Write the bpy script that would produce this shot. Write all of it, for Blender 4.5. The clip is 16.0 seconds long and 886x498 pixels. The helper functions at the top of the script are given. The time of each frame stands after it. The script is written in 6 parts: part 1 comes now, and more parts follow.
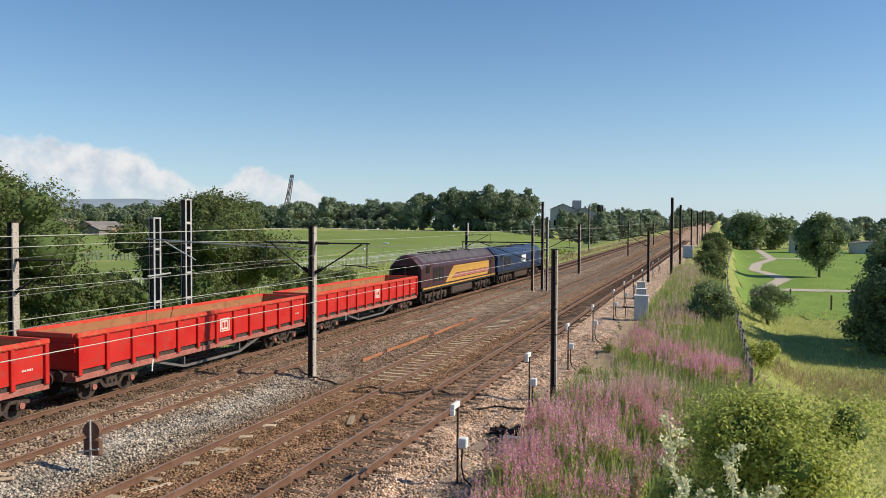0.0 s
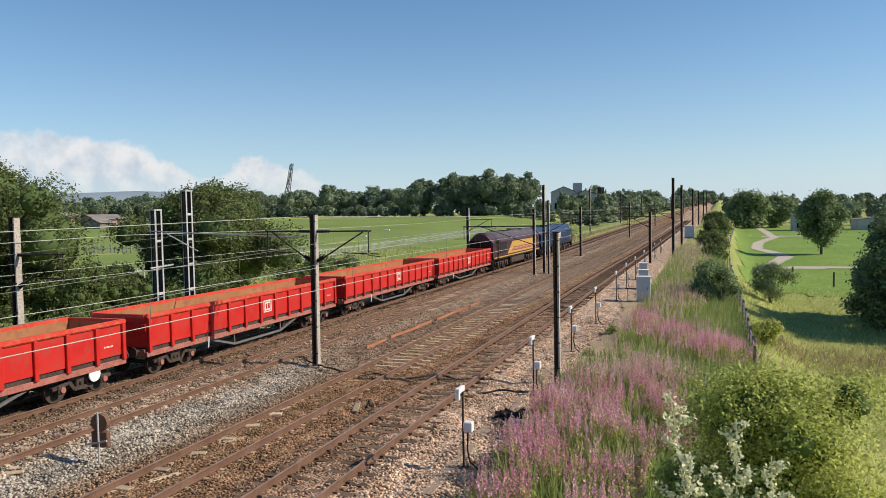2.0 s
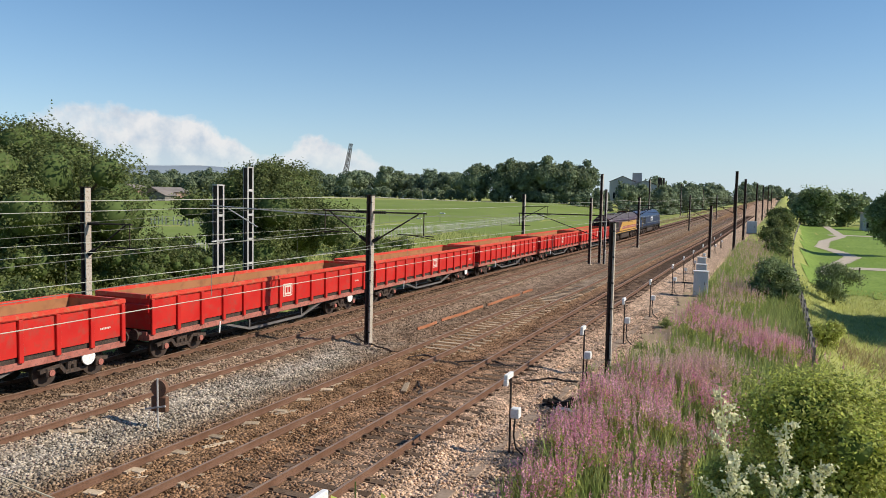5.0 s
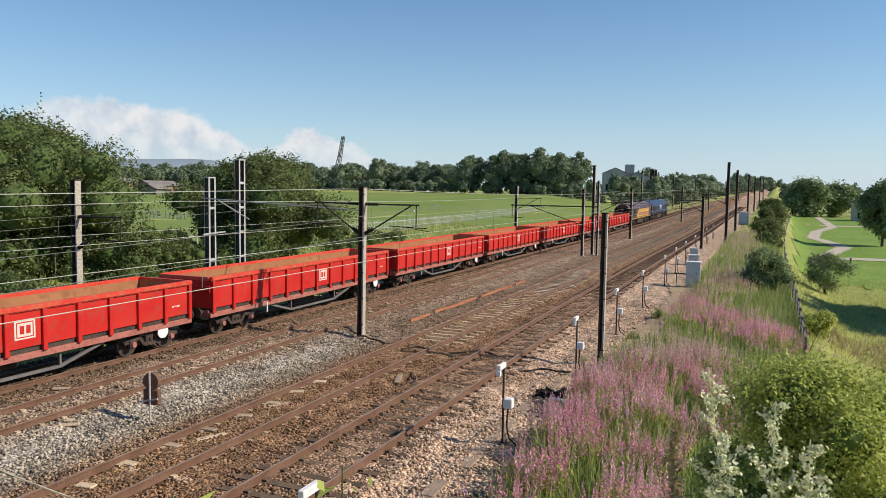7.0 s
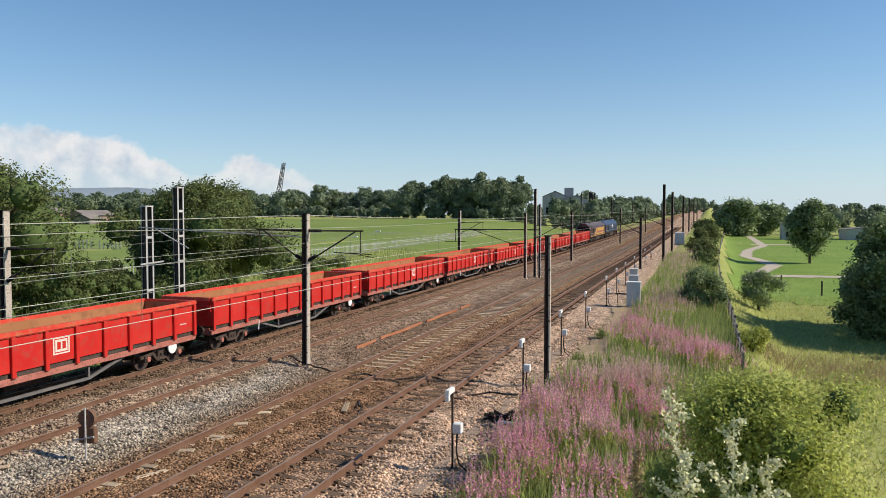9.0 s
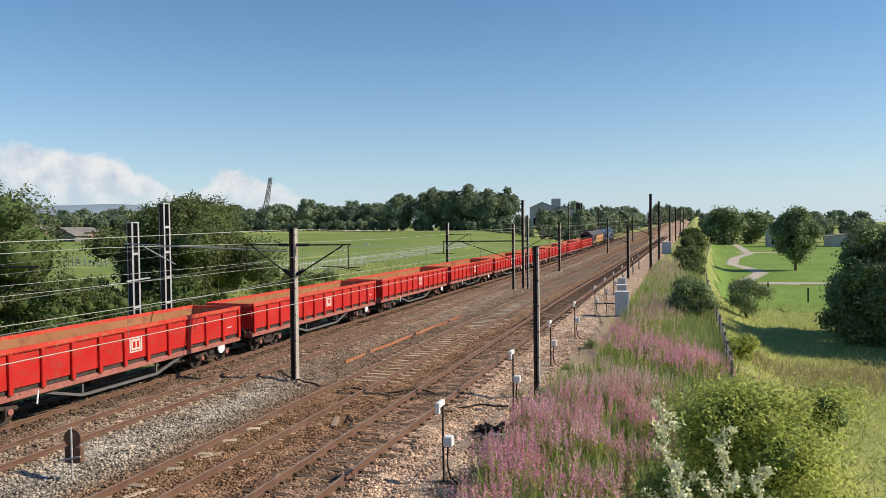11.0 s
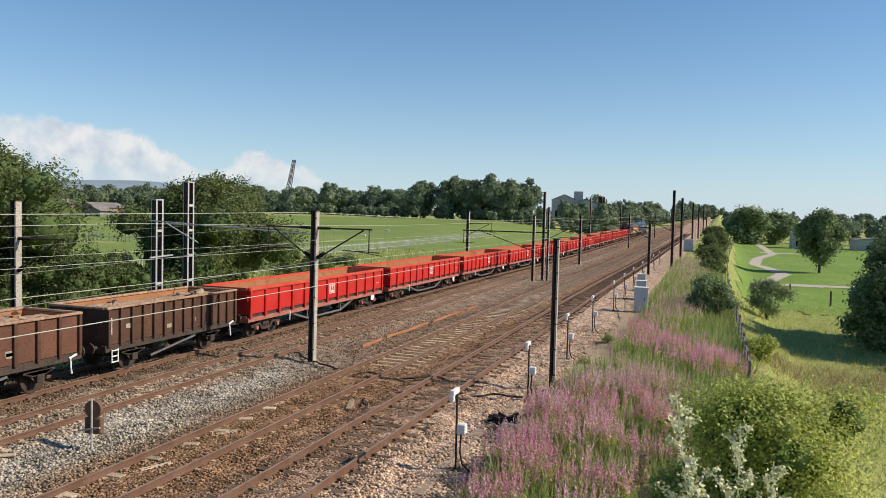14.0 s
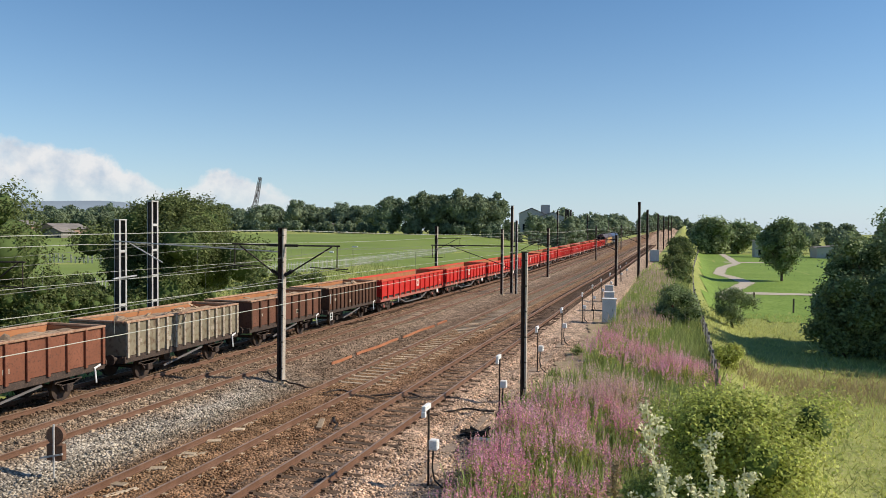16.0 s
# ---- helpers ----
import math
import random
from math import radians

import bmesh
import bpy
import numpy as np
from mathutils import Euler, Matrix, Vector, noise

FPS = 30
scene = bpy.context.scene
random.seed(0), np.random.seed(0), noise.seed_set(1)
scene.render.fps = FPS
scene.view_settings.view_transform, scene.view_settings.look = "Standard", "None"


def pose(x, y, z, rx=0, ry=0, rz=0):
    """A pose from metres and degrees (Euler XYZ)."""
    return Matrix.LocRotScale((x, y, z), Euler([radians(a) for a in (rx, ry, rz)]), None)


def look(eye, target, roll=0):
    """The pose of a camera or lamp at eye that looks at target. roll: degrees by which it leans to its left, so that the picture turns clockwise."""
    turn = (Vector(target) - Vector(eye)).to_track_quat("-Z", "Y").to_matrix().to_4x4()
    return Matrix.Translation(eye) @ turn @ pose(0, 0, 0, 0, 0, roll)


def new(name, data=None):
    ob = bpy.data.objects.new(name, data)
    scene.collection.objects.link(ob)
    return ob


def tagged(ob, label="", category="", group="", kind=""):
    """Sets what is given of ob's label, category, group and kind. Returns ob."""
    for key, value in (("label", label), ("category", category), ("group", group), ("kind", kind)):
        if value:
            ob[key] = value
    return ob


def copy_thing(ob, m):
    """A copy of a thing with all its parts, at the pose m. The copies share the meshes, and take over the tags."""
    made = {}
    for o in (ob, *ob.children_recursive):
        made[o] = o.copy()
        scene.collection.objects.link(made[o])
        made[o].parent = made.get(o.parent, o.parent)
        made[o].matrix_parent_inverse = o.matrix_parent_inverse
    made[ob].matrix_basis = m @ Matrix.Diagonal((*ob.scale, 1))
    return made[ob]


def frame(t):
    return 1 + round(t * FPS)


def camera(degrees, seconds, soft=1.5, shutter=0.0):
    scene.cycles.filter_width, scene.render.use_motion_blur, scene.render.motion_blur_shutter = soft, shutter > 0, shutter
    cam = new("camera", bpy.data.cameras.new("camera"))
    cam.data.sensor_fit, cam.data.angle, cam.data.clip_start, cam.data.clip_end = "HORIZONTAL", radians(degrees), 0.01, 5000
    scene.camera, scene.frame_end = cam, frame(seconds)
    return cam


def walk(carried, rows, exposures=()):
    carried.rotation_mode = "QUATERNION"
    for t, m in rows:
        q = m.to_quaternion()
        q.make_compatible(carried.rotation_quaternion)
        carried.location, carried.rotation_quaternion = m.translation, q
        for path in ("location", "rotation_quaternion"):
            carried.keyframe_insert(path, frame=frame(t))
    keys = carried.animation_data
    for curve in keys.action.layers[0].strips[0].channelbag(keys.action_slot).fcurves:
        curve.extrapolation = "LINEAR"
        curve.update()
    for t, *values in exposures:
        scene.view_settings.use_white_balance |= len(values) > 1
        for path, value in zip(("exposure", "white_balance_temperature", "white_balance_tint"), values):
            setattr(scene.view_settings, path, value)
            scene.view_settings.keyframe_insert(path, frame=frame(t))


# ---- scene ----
cam = camera(60.94, 16.0, 0.85)
PATH = [
    (0, (0.031, 0.036, 5.975), (-6.459, 18.944, 5.373), 0.23),
    (0.5, (0.033, 0.040, 5.971), (-6.802, 18.833, 5.640), -0.31),
    (1, (0.039, 0.036, 5.981), (-7.088, 18.714, 5.400), -0.05),
    (1.5, (0.034, 0.012, 5.960), (-6.841, 18.765, 4.931), 0.35),
    (2, (0.036, 0.030, 5.971), (-6.491, 18.909, 4.987), -1.06),
    (2.5, (0.014, 0.059, 5.987), (-6.552, 18.944, 5.488), -2.79),
    (3, (0.076, -0.072, 5.975), (-6.587, 18.774, 5.302), -1.74),
    (3.5, (0.088, -0.076, 5.964), (-7.221, 18.518, 5.036), -0.42),
    (4, (0.044, 0.001, 5.969), (-7.591, 18.465, 5.088), -0.54),
    (4.5, (0.021, 0.039, 5.982), (-7.534, 18.532, 5.018), -0.12),
    (5, (0.050, -0.034, 5.985), (-7.807, 18.304, 4.585), 1.11),
    (5.2, (-0.008, 0.070, 5.961), (-7.960, 18.346, 4.296), 1.27),
    (7.3, (0.065, -0.041, 5.938), (-7.563, 18.381, 4.364), 0.96),
    (7.5, (0.004, -0.066, 5.932), (-7.728, 18.315, 4.399), 1.62),
    (8, (-0.008, -0.040, 5.927), (-7.697, 18.364, 4.458), 1.30),
    (8.5, (-0.022, 0.010, 5.930), (-6.892, 18.748, 4.629), 0.64),
    (9, (-0.003, -0.001, 5.941), (-6.296, 18.960, 5.019), 0.03),
    (11.5, (-0.004, 0.012, 5.940), (-5.998, 19.084, 5.357), -0.75),
    (12, (-0.009, -0.021, 5.955), (-5.931, 19.073, 5.364), -0.12),
    (12.5, (-0.004, -0.008, 5.944), (-5.904, 19.094, 5.378), -0.15),
    (13, (-0.005, -0.031, 5.944), (-6.032, 19.031, 5.376), -0.16),
    (13.5, (0.006, -0.049, 5.941), (-6.346, 18.903, 5.261), 1.03),
    (14, (-0.010, -0.029, 5.940), (-6.502, 18.866, 5.029), 1.42),
    (14.5, (-0.009, -0.020, 5.927), (-6.228, 18.978, 5.300), 0.31),
    (15, (-0.044, 0.082, 5.951), (-5.814, 19.231, 6.067), 0.54),
    (15.5, (-0.013, -0.013, 5.940), (-5.619, 19.185, 5.920), 0.90),
    (16, (-0.013, -0.004, 5.931), (-5.725, 19.157, 5.435), 0.44),
]
walk(cam, [(t, look(eye, target, roll)) for t, eye, target, roll in PATH])

# ---- world, sun, exposure ----
SUN_AZ, SUN_EL = 77.0, 36.0          # degrees clockwise from +y, degrees above the horizon
world = bpy.data.worlds.new("sky")
scene.world = world
world.use_nodes = True
wn, wl = world.node_tree.nodes, world.node_tree.links
wn.clear()


def wnode(kind, **inputs):
    n = wn.new(kind)
    for k, v in inputs.items():
        n.inputs[int(k[1:])].default_value = v
    return n


def wmath(op, a, b=None, clamp=False):
    n = wn.new("ShaderNodeMath")
    n.operation, n.use_clamp = op, clamp
    for i, v in enumerate((a, b)):
        if v is None:
            continue
        if isinstance(v, (int, float)):
            n.inputs[i].default_value = v
        else:
            wl.new(v, n.inputs[i])
    return n.outputs[0]


sky = wn.new("ShaderNodeTexSky")
sky.sky_type = "NISHITA"
sky.sun_disc = False
sky.sun_elevation, sky.sun_rotation = radians(SUN_EL), radians(SUN_AZ)
sky.air_density, sky.dust_density, sky.ozone_density, sky.altitude = 1.0, 0.15, 3.5, 0
tc = wn.new("ShaderNodeTexCoord")
sep = wn.new("ShaderNodeSeparateXYZ")
wl.new(tc.outputs["Generated"], sep.inputs[0])
az = wmath("ARCTAN2", wmath("MULTIPLY", sep.outputs[0], -1.0), sep.outputs[1])      # radians to the left of the line
el = wmath("ARCSINE", sep.outputs[2])
# the height of the cumulus bank along the horizon, in radians
ramp = wn.new("ShaderNodeValToRGB")
ramp.color_ramp.interpolation = "B_SPLINE"
STOPS = [(0.0, 0.0), (0.2, 0.05), (0.29, 0.24), (0.36, 0.46), (0.41, 0.58), (0.455, 0.25), (0.52, 0.44), (0.6, 0.6), (0.7, 0.7), (0.8, 0.66), (0.88, 0.3), (1.0, 0.1)]
while len(ramp.color_ramp.elements) < len(STOPS):
    ramp.color_ramp.elements.new(0.5)
for e, (p, v) in zip(ramp.color_ramp.elements, STOPS):
    e.position, e.color = p, (v, v, v, 1)
mr = wn.new("ShaderNodeMapRange")
wl.new(az, mr.inputs[0])
mr.inputs[1].default_value, mr.inputs[2].default_value = radians(15), radians(60)
wl.new(mr.outputs[0], ramp.inputs[0])
noi = wnode("ShaderNodeTexNoise", i2=22.0, i3=7.0, i4=0.6)
wl.new(tc.outputs["Generated"], noi.inputs[0])
noi2 = wnode("ShaderNodeTexNoise", i2=9.0, i3=8.0, i4=0.62)
wl.new(tc.outputs["Generated"], noi2.inputs[0])
bumpy = wmath("MULTIPLY", wmath("SUBTRACT", noi.outputs[0], 0.5), 0.06)
top = wmath("ADD", wmath("MULTIPLY", ramp.outputs[0], 0.155), bumpy)
edge = wmath("MULTIPLY", wmath("SUBTRACT", top, el), 95.0, True)
body = wmath("MULTIPLY", wmath("ADD", wmath("MULTIPLY", noi2.outputs[0], 2.6), -0.25), 1.0, True)
low = wmath("MULTIPLY", wmath("ADD", el, -0.008), 19.0, True)      # haze swallows the base
cover = wmath("MULTIPLY", wmath("MULTIPLY", edge, body), wmath("ADD", wmath("MULTIPLY", low, 0.8), 0.1))
# pale haze low over the whole horizon
haze = wn.new("ShaderNodeMix")
haze.data_type = "RGBA"
wl.new(wmath("MULTIPLY", wmath("POWER", 2.718, wmath("MULTIPLY", wmath("ABSOLUTE", el), -7.0)), 0.72), haze.inputs[0])
wl.new(sky.outputs[0], haze.inputs[6])
haze.inputs[7].default_value = (4.7, 5.9, 7.3, 1)
sat = wn.new("ShaderNodeHueSaturation")
sat.inputs["Saturation"].default_value = 1.2
wl.new(haze.outputs[2], sat.inputs["Color"])
mixc = wn.new("ShaderNodeMix")
mixc.data_type = "RGBA"
wl.new(cover, mixc.inputs[0])
wl.new(sat.outputs[0], mixc.inputs[6])
# billows: bright tops, grey-blue hollows, greyer towards the base
noi3 = wnode("ShaderNodeTexNoise", i2=34.0, i3=6.0, i4=0.55)
wl.new(tc.outputs["Generated"], noi3.inputs[0])
hollow = wmath("ADD", wmath("MULTIPLY", wmath("SUBTRACT", noi3.outputs[0], 0.47), 4.0), wmath("MULTIPLY", wmath("SUBTRACT", top, el), 9.0))
tint = wn.new("ShaderNodeMix")
tint.data_type = "RGBA"
wl.new(wmath("ADD", hollow, -0.05, True), tint.inputs[0])
tint.inputs[6].default_value, tint.inputs[7].default_value = (7.2, 7.1, 7.1, 1), (4.7, 5.3, 6.1, 1)
wl.new(tint.outputs[2], mixc.inputs[7])
bg = wn.new("ShaderNodeBackground")
bg.inputs[1].default_value = 0.112
wl.new(mixc.outputs[2], bg.inputs[0])
wo = wn.new("ShaderNodeOutputWorld")
wl.new(bg.outputs[0], wo.inputs[0])

sun = new("sun", bpy.data.lights.new("sun", "SUN"))
sun.data.energy, sun.data.angle, sun.data.color = 5.0, radians(0.53), (1.0, 0.905, 0.77)
_d = Vector((math.sin(radians(SUN_AZ)) * math.cos(radians(SUN_EL)), math.cos(radians(SUN_AZ)) * math.cos(radians(SUN_EL)), math.sin(radians(SUN_EL))))
sun.matrix_world = look(_d * 100, (0, 0, 0))
scene.view_settings.exposure = 0.07

# ---- materials ----


def material(name, c1, c2, scale=3.0, rough=0.7, metal=0.0, bump=0.0, c3=None, fine=40.0, island=0.0, objrand=0.0, spec=0.15, trans=0.0, bdist=0.02):
    """Two-scale noise colour (c1-c2 broad, c3 as fine flecks) with bump."""
    m = bpy.data.materials.new(name)
    m.use_nodes = True
    N, L = m.node_tree.nodes, m.node_tree.links
    p = N["Principled BSDF"]
    t = N.new("ShaderNodeTexCoord")
    a = N.new("ShaderNodeTexNoise")
    a.inputs["Scale"].default_value, a.inputs["Detail"].default_value = scale, 6
    L.new(t.outputs["Object"], a.inputs["Vector"])
    r = N.new("ShaderNodeMapRange")
    r.inputs[1].default_value, r.inputs[2].default_value = 0.35, 0.65
    L.new(a.outputs[0], r.inputs[0])
    mx = N.new("ShaderNodeMix")
    mx.data_type = "RGBA"
    mx.inputs[6].default_value, mx.inputs[7].default_value = (*c1, 1), (*c2, 1)
    L.new(r.outputs[0], mx.inputs[0])
    out = mx.outputs[2]
    f = N.new("ShaderNodeTexNoise")
    f.inputs["Scale"].default_value, f.inputs["Detail"].default_value = fine, 4
    L.new(t.outputs["Object"], f.inputs["Vector"])
    if c3:
        r2 = N.new("ShaderNodeMapRange")
        r2.inputs[1].default_value, r2.inputs[2].default_value = 0.5, 0.7
        L.new(f.outputs[0], r2.inputs[0])
        m2 = N.new("ShaderNodeMix")
        m2.data_type = "RGBA"
        L.new(r2.outputs[0], m2.inputs[0])
        L.new(out, m2.inputs[6])
        m2.inputs[7].default_value = (*c3, 1)
        out = m2.outputs[2]
    if island or objrand:
        src = N.new("ShaderNodeNewGeometry").outputs["Random Per Island"] if island else N.new("ShaderNodeObjectInfo").outputs["Random"]
        k = island or objrand
        mr_ = N.new("ShaderNodeMapRange")
        mr_.inputs[3].default_value, mr_.inputs[4].default_value = 1 - k, 1 + k
        L.new(src, mr_.inputs[0])
        hs = N.new("ShaderNodeHueSaturation")
        L.new(mr_.outputs[0], hs.inputs["Value"])
        L.new(out, hs.inputs["Color"])
        out = hs.outputs[0]
    L.new(out, p.inputs["Base Color"])
    p.inputs["Roughness"].default_value, p.inputs["Metallic"].default_value = rough, metal
    p.inputs["Specular IOR Level"].default_value = spec
    if bump:
        b = N.new("ShaderNodeBump")
        b.inputs["Strength"].default_value, b.inputs["Distance"].default_value = bump, bdist
        L.new(f.outputs[0], b.inputs["Height"])
        L.new(b.outputs[0], p.inputs["Normal"])
    if trans:
        td = N.new("ShaderNodeBsdfTranslucent")
        L.new(out, td.inputs["Color"])
        ms = N.new("ShaderNodeMixShader")
        ms.inputs[0].default_value = trans
        L.new(p.outputs[0], ms.inputs[1])
        L.new(td.outputs[0], ms.inputs[2])
        L.new(ms.outputs[0], N["Material Output"].inputs["Surface"])
    return m


RED = material("red_paint", (0.50, 0.014, 0.010), (0.57, 0.028, 0.018), 0.9, 0.5, 0, 0.04, (0.40, 0.045, 0.030), 4.5, spec=0.4)
RIM = material("red_rim", (0.58, 0.04, 0.022), (0.64, 0.075, 0.04), 0.8, 0.5, 0, 0.05, (0.50, 0.14, 0.07), 5, spec=0.4)
INSIDE = material("tub_rust", (0.34, 0.15, 0.065), (0.40, 0.18, 0.085), 0.5, 0.85, 0, 0.1, (0.27, 0.12, 0.06), 2.5)
SOLE = material("solebar_rust", (0.36, 0.12, 0.09), (0.44, 0.17, 0.13), 2.5, 0.7, 0, 0.15, (0.2, 0.1, 0.08), 11)
GEAR = material("running_gear", (0.045, 0.035, 0.03), (0.075, 0.055, 0.045), 3, 0.75, 0, 0.2, (0.12, 0.08, 0.06), 22)
WHEEL = material("wheel_steel", (0.06, 0.045, 0.04), (0.09, 0.065, 0.05), 4, 0.6, 0.3, 0.1)
TRUSS = material("grey_truss", (0.13, 0.12, 0.115), (0.17, 0.155, 0.145), 3, 0.65, 0, 0.1)
WHITE = material("white_paint", (0.74, 0.73, 0.7), (0.8, 0.79, 0.77), 3, 0.5, 0, 0.03, (0.6, 0.57, 0.52), 20)
BROWN = material("brown_wagon", (0.085, 0.045, 0.03), (0.13, 0.065, 0.04), 1.2, 0.75, 0, 0.15, (0.07, 0.04, 0.03), 12)
RUST = material("rust_wagon", (0.19, 0.075, 0.045), (0.25, 0.10, 0.06), 1.2, 0.75, 0, 0.15, (0.13, 0.06, 0.04), 12)
UMBER = material("umber_wagon", (0.13, 0.06, 0.04), (0.175, 0.08, 0.05), 1.2, 0.75, 0, 0.15, (0.09, 0.045, 0.03), 12)
OLIVE = material("greygreen_wagon", (0.20, 0.175, 0.12), (0.27, 0.23, 0.16), 1.3, 0.75, 0, 0.15, (0.13, 0.085, 0.055), 5)
PALE = material("pale_rib", (0.33, 0.28, 0.21), (0.42, 0.36, 0.28), 2, 0.7, 0, 0.1, (0.2, 0.14, 0.1), 12)
SPOIL = material("spoil", (0.36, 0.24, 0.15), (0.46, 0.33, 0.22), 1.5, 0.95, 0, 0.6, (0.24, 0.16, 0.1), 9, bdist=0.05)
RUBBLE = material("rubble", (0.42, 0.31, 0.21), (0.32, 0.22, 0.14), 1.5, 0.95, 0, 0.4, (0.2, 0.15, 0.11), 9, island=0.3)
MAROON = material("maroon_paint", (0.045, 0.013, 0.02), (0.065, 0.02, 0.026), 0.9, 0.45, 0, 0.04, (0.06, 0.03, 0.03), 12, spec=0.4)
GOLD = material("gold_paint", (0.52, 0.28, 0.05), (0.58, 0.33, 0.07), 1.2, 0.45, 0, 0.04, (0.35, 0.19, 0.05), 12, spec=0.4)
BLUE = material("blue_paint", (0.01, 0.022, 0.06), (0.016, 0.034, 0.085), 0.9, 0.4, 0, 0.04, (0.02, 0.035, 0.08), 12, spec=0.4)
ROOFGREY = material("roof_soot", (0.075, 0.065, 0.07), (0.12, 0.10, 0.105), 1.0, 0.6, 0, 0.1)
DUSTY = material("dusty_rim", (0.36, 0.22, 0.14), (0.46, 0.30, 0.20), 1.4, 0.85, 0, 0.2, (0.24, 0.11, 0.07), 6)
GLASS = material("dark_glass", (0.01, 0.012, 0.015), (0.015, 0.017, 0.02), 1, 0.08, 0, 0)
BLACK = material("black_iron", (0.02, 0.019, 0.018), (0.035, 0.03, 0.028), 4, 0.6, 0, 0.1)
RAIL = material("rail_rust", (0.15, 0.08, 0.05), (0.21, 0.12, 0.08), 2.0, 0.75, 0, 0.1, (0.11, 0.065, 0.045), 30)
RAILTOP = material("rail_head", (0.26, 0.17, 0.12), (0.34, 0.24, 0.18), 1.5, 0.5, 0.15, 0.02)
CONC = material("mast_concrete", (0.40, 0.35, 0.29), (0.50, 0.44, 0.37), 1.5, 0.85, 0, 0.25, (0.27, 0.21, 0.16), 14)
STEEL = material("galvanised", (0.42, 0.42, 0.40), (0.52, 0.51, 0.49), 3, 0.6, 0.1, 0.05, (0.36, 0.34, 0.32), 20)
DARKSTEEL = material("weathered_steel", (0.035, 0.028, 0.024), (0.06, 0.048, 0.04), 2.5, 0.7, 0.2, 0.15, (0.12, 0.09, 0.07), 16)
WIRE = material("wire_copper", (0.44, 0.44, 0.37), (0.54, 0.53, 0.45), 2, 0.5, 0.1)
DARKWIRE = material("weathered_wire", (0.17, 0.17, 0.15), (0.23, 0.23, 0.2), 2, 0.6, 0.1)
BOARD = material("bleached_board", (0.60, 0.54, 0.43), (0.68, 0.62, 0.50), 2, 0.8, 0, 0.2, (0.42, 0.36, 0.28), 12)
SLEEPER = material("sleeper_concrete", (0.46, 0.35, 0.23), (0.56, 0.44, 0.31), 2.0, 0.9, 0, 0.3, (0.28, 0.20, 0.13), 20, objrand=0.3, spec=0.05)
TIMBER = material("sleeper_timber", (0.12, 0.08, 0.055), (0.18, 0.125, 0.085), 2.0, 0.9, 0, 0.4, (0.075, 0.05, 0.035), 24, objrand=0.3, spec=0.05)
ORANGE = material("orange_duct", (0.36, 0.13, 0.06), (0.44, 0.19, 0.10), 2, 0.75, 0, 0.08, (0.28, 0.15, 0.08), 12)
CABGREY = material("cabinet_grey", (0.50, 0.53, 0.55), (0.56, 0.58, 0.6), 2, 0.55, 0, 0.03, (0.42, 0.42, 0.41), 16)
WOOD = material("grey_timber", (0.15, 0.14, 0.125), (0.21, 0.195, 0.175), 3, 0.85, 0, 0.3, (0.18, 0.16, 0.14), 18)
BARK = material("bark", (0.10, 0.08, 0.06), (0.16, 0.125, 0.095), 3, 0.95, 0, 0.6, (0.06, 0.05, 0.04), 14)
# darker than the leaves: the crown's inner shade is put into this green
CORE = material("shaded_inner_foliage", (0.075, 0.11, 0.035), (0.10, 0.14, 0.045), 1.2, 0.95, 0, 0.4, None, 5)
LEAF_DARK = material("leaf_dark", (0.19, 0.25, 0.105), (0.255, 0.315, 0.14), 0.25, 0.6, 0, 0, None, 9, island=0.4, trans=0.25, spec=0.25)
LEAF_MID = material("leaf_mid", (0.115, 0.145, 0.05), (0.165, 0.195, 0.07), 0.3, 0.6, 0, 0, None, 9, island=0.45, trans=0.4, spec=0.2)
LEAF_LIGHT = material("leaf_light", (0.40, 0.45, 0.105), (0.54, 0.55, 0.16), 0.6, 0.55, 0, 0, None, 9, island=0.5, trans=0.48, spec=0.2)
LEAF_BRAMBLE = material("leaf_bramble", (0.30, 0.35, 0.09), (0.40, 0.44, 0.13), 0.4, 0.6, 0, 0, None, 9, island=0.45, trans=0.45, spec=0.25)
# far greens are lightened and greyed to include aerial haze
LEAF_FAR = material("leaf_far_hazed", (0.14, 0.19, 0.12), (0.21, 0.25, 0.145), 0.07, 0.9, 0, 0, None, 2, island=0.2, trans=0.3, spec=0.05)
FARCORE = material("far_crown_hazed", (0.16, 0.205, 0.135), (0.20, 0.24, 0.15), 0.12, 0.95, 0, 0.5, (0.14, 0.18, 0.12), 1.3, spec=0.05, bdist=0.4)
GRASS = material("grass_blade", (0.42, 0.44, 0.13), (0.54, 0.53, 0.20), 0.5, 0.7, 0, 0, None, 9, island=0.35, trans=0.4, spec=0.2)
STRAW = material("seed_head", (0.36, 0.27, 0.15), (0.44, 0.34, 0.2), 0.8, 0.8, 0, 0, None, 9, island=0.3, trans=0.25, spec=0.2)
PINK = material("willowherb_flower", (0.70, 0.27, 0.40), (0.78, 0.45, 0.54), 0.7, 0.6, 0, 0, None, 9, island=0.35, trans=0.4, spec=0.2)
MUTED = material("willowherb_faded", (0.62, 0.37, 0.38), (0.72, 0.50, 0.48), 0.7, 0.7, 0, 0, None, 9, island=0.3, trans=0.4, spec=0.2)
CREAM = material("mugwort_bud", (0.66, 0.65, 0.40), (0.80, 0.77, 0.54), 3, 0.8, 0, 0, None, 20, island=0.25, trans=0.3, spec=0.2)
BRICK = material("far_brick", (0.26, 0.17, 0.13), (0.32, 0.22, 0.17), 0.3, 0.9)
SLATE = material("far_roof", (0.20, 0.18, 0.165), (0.27, 0.235, 0.21), 0.3, 0.9)
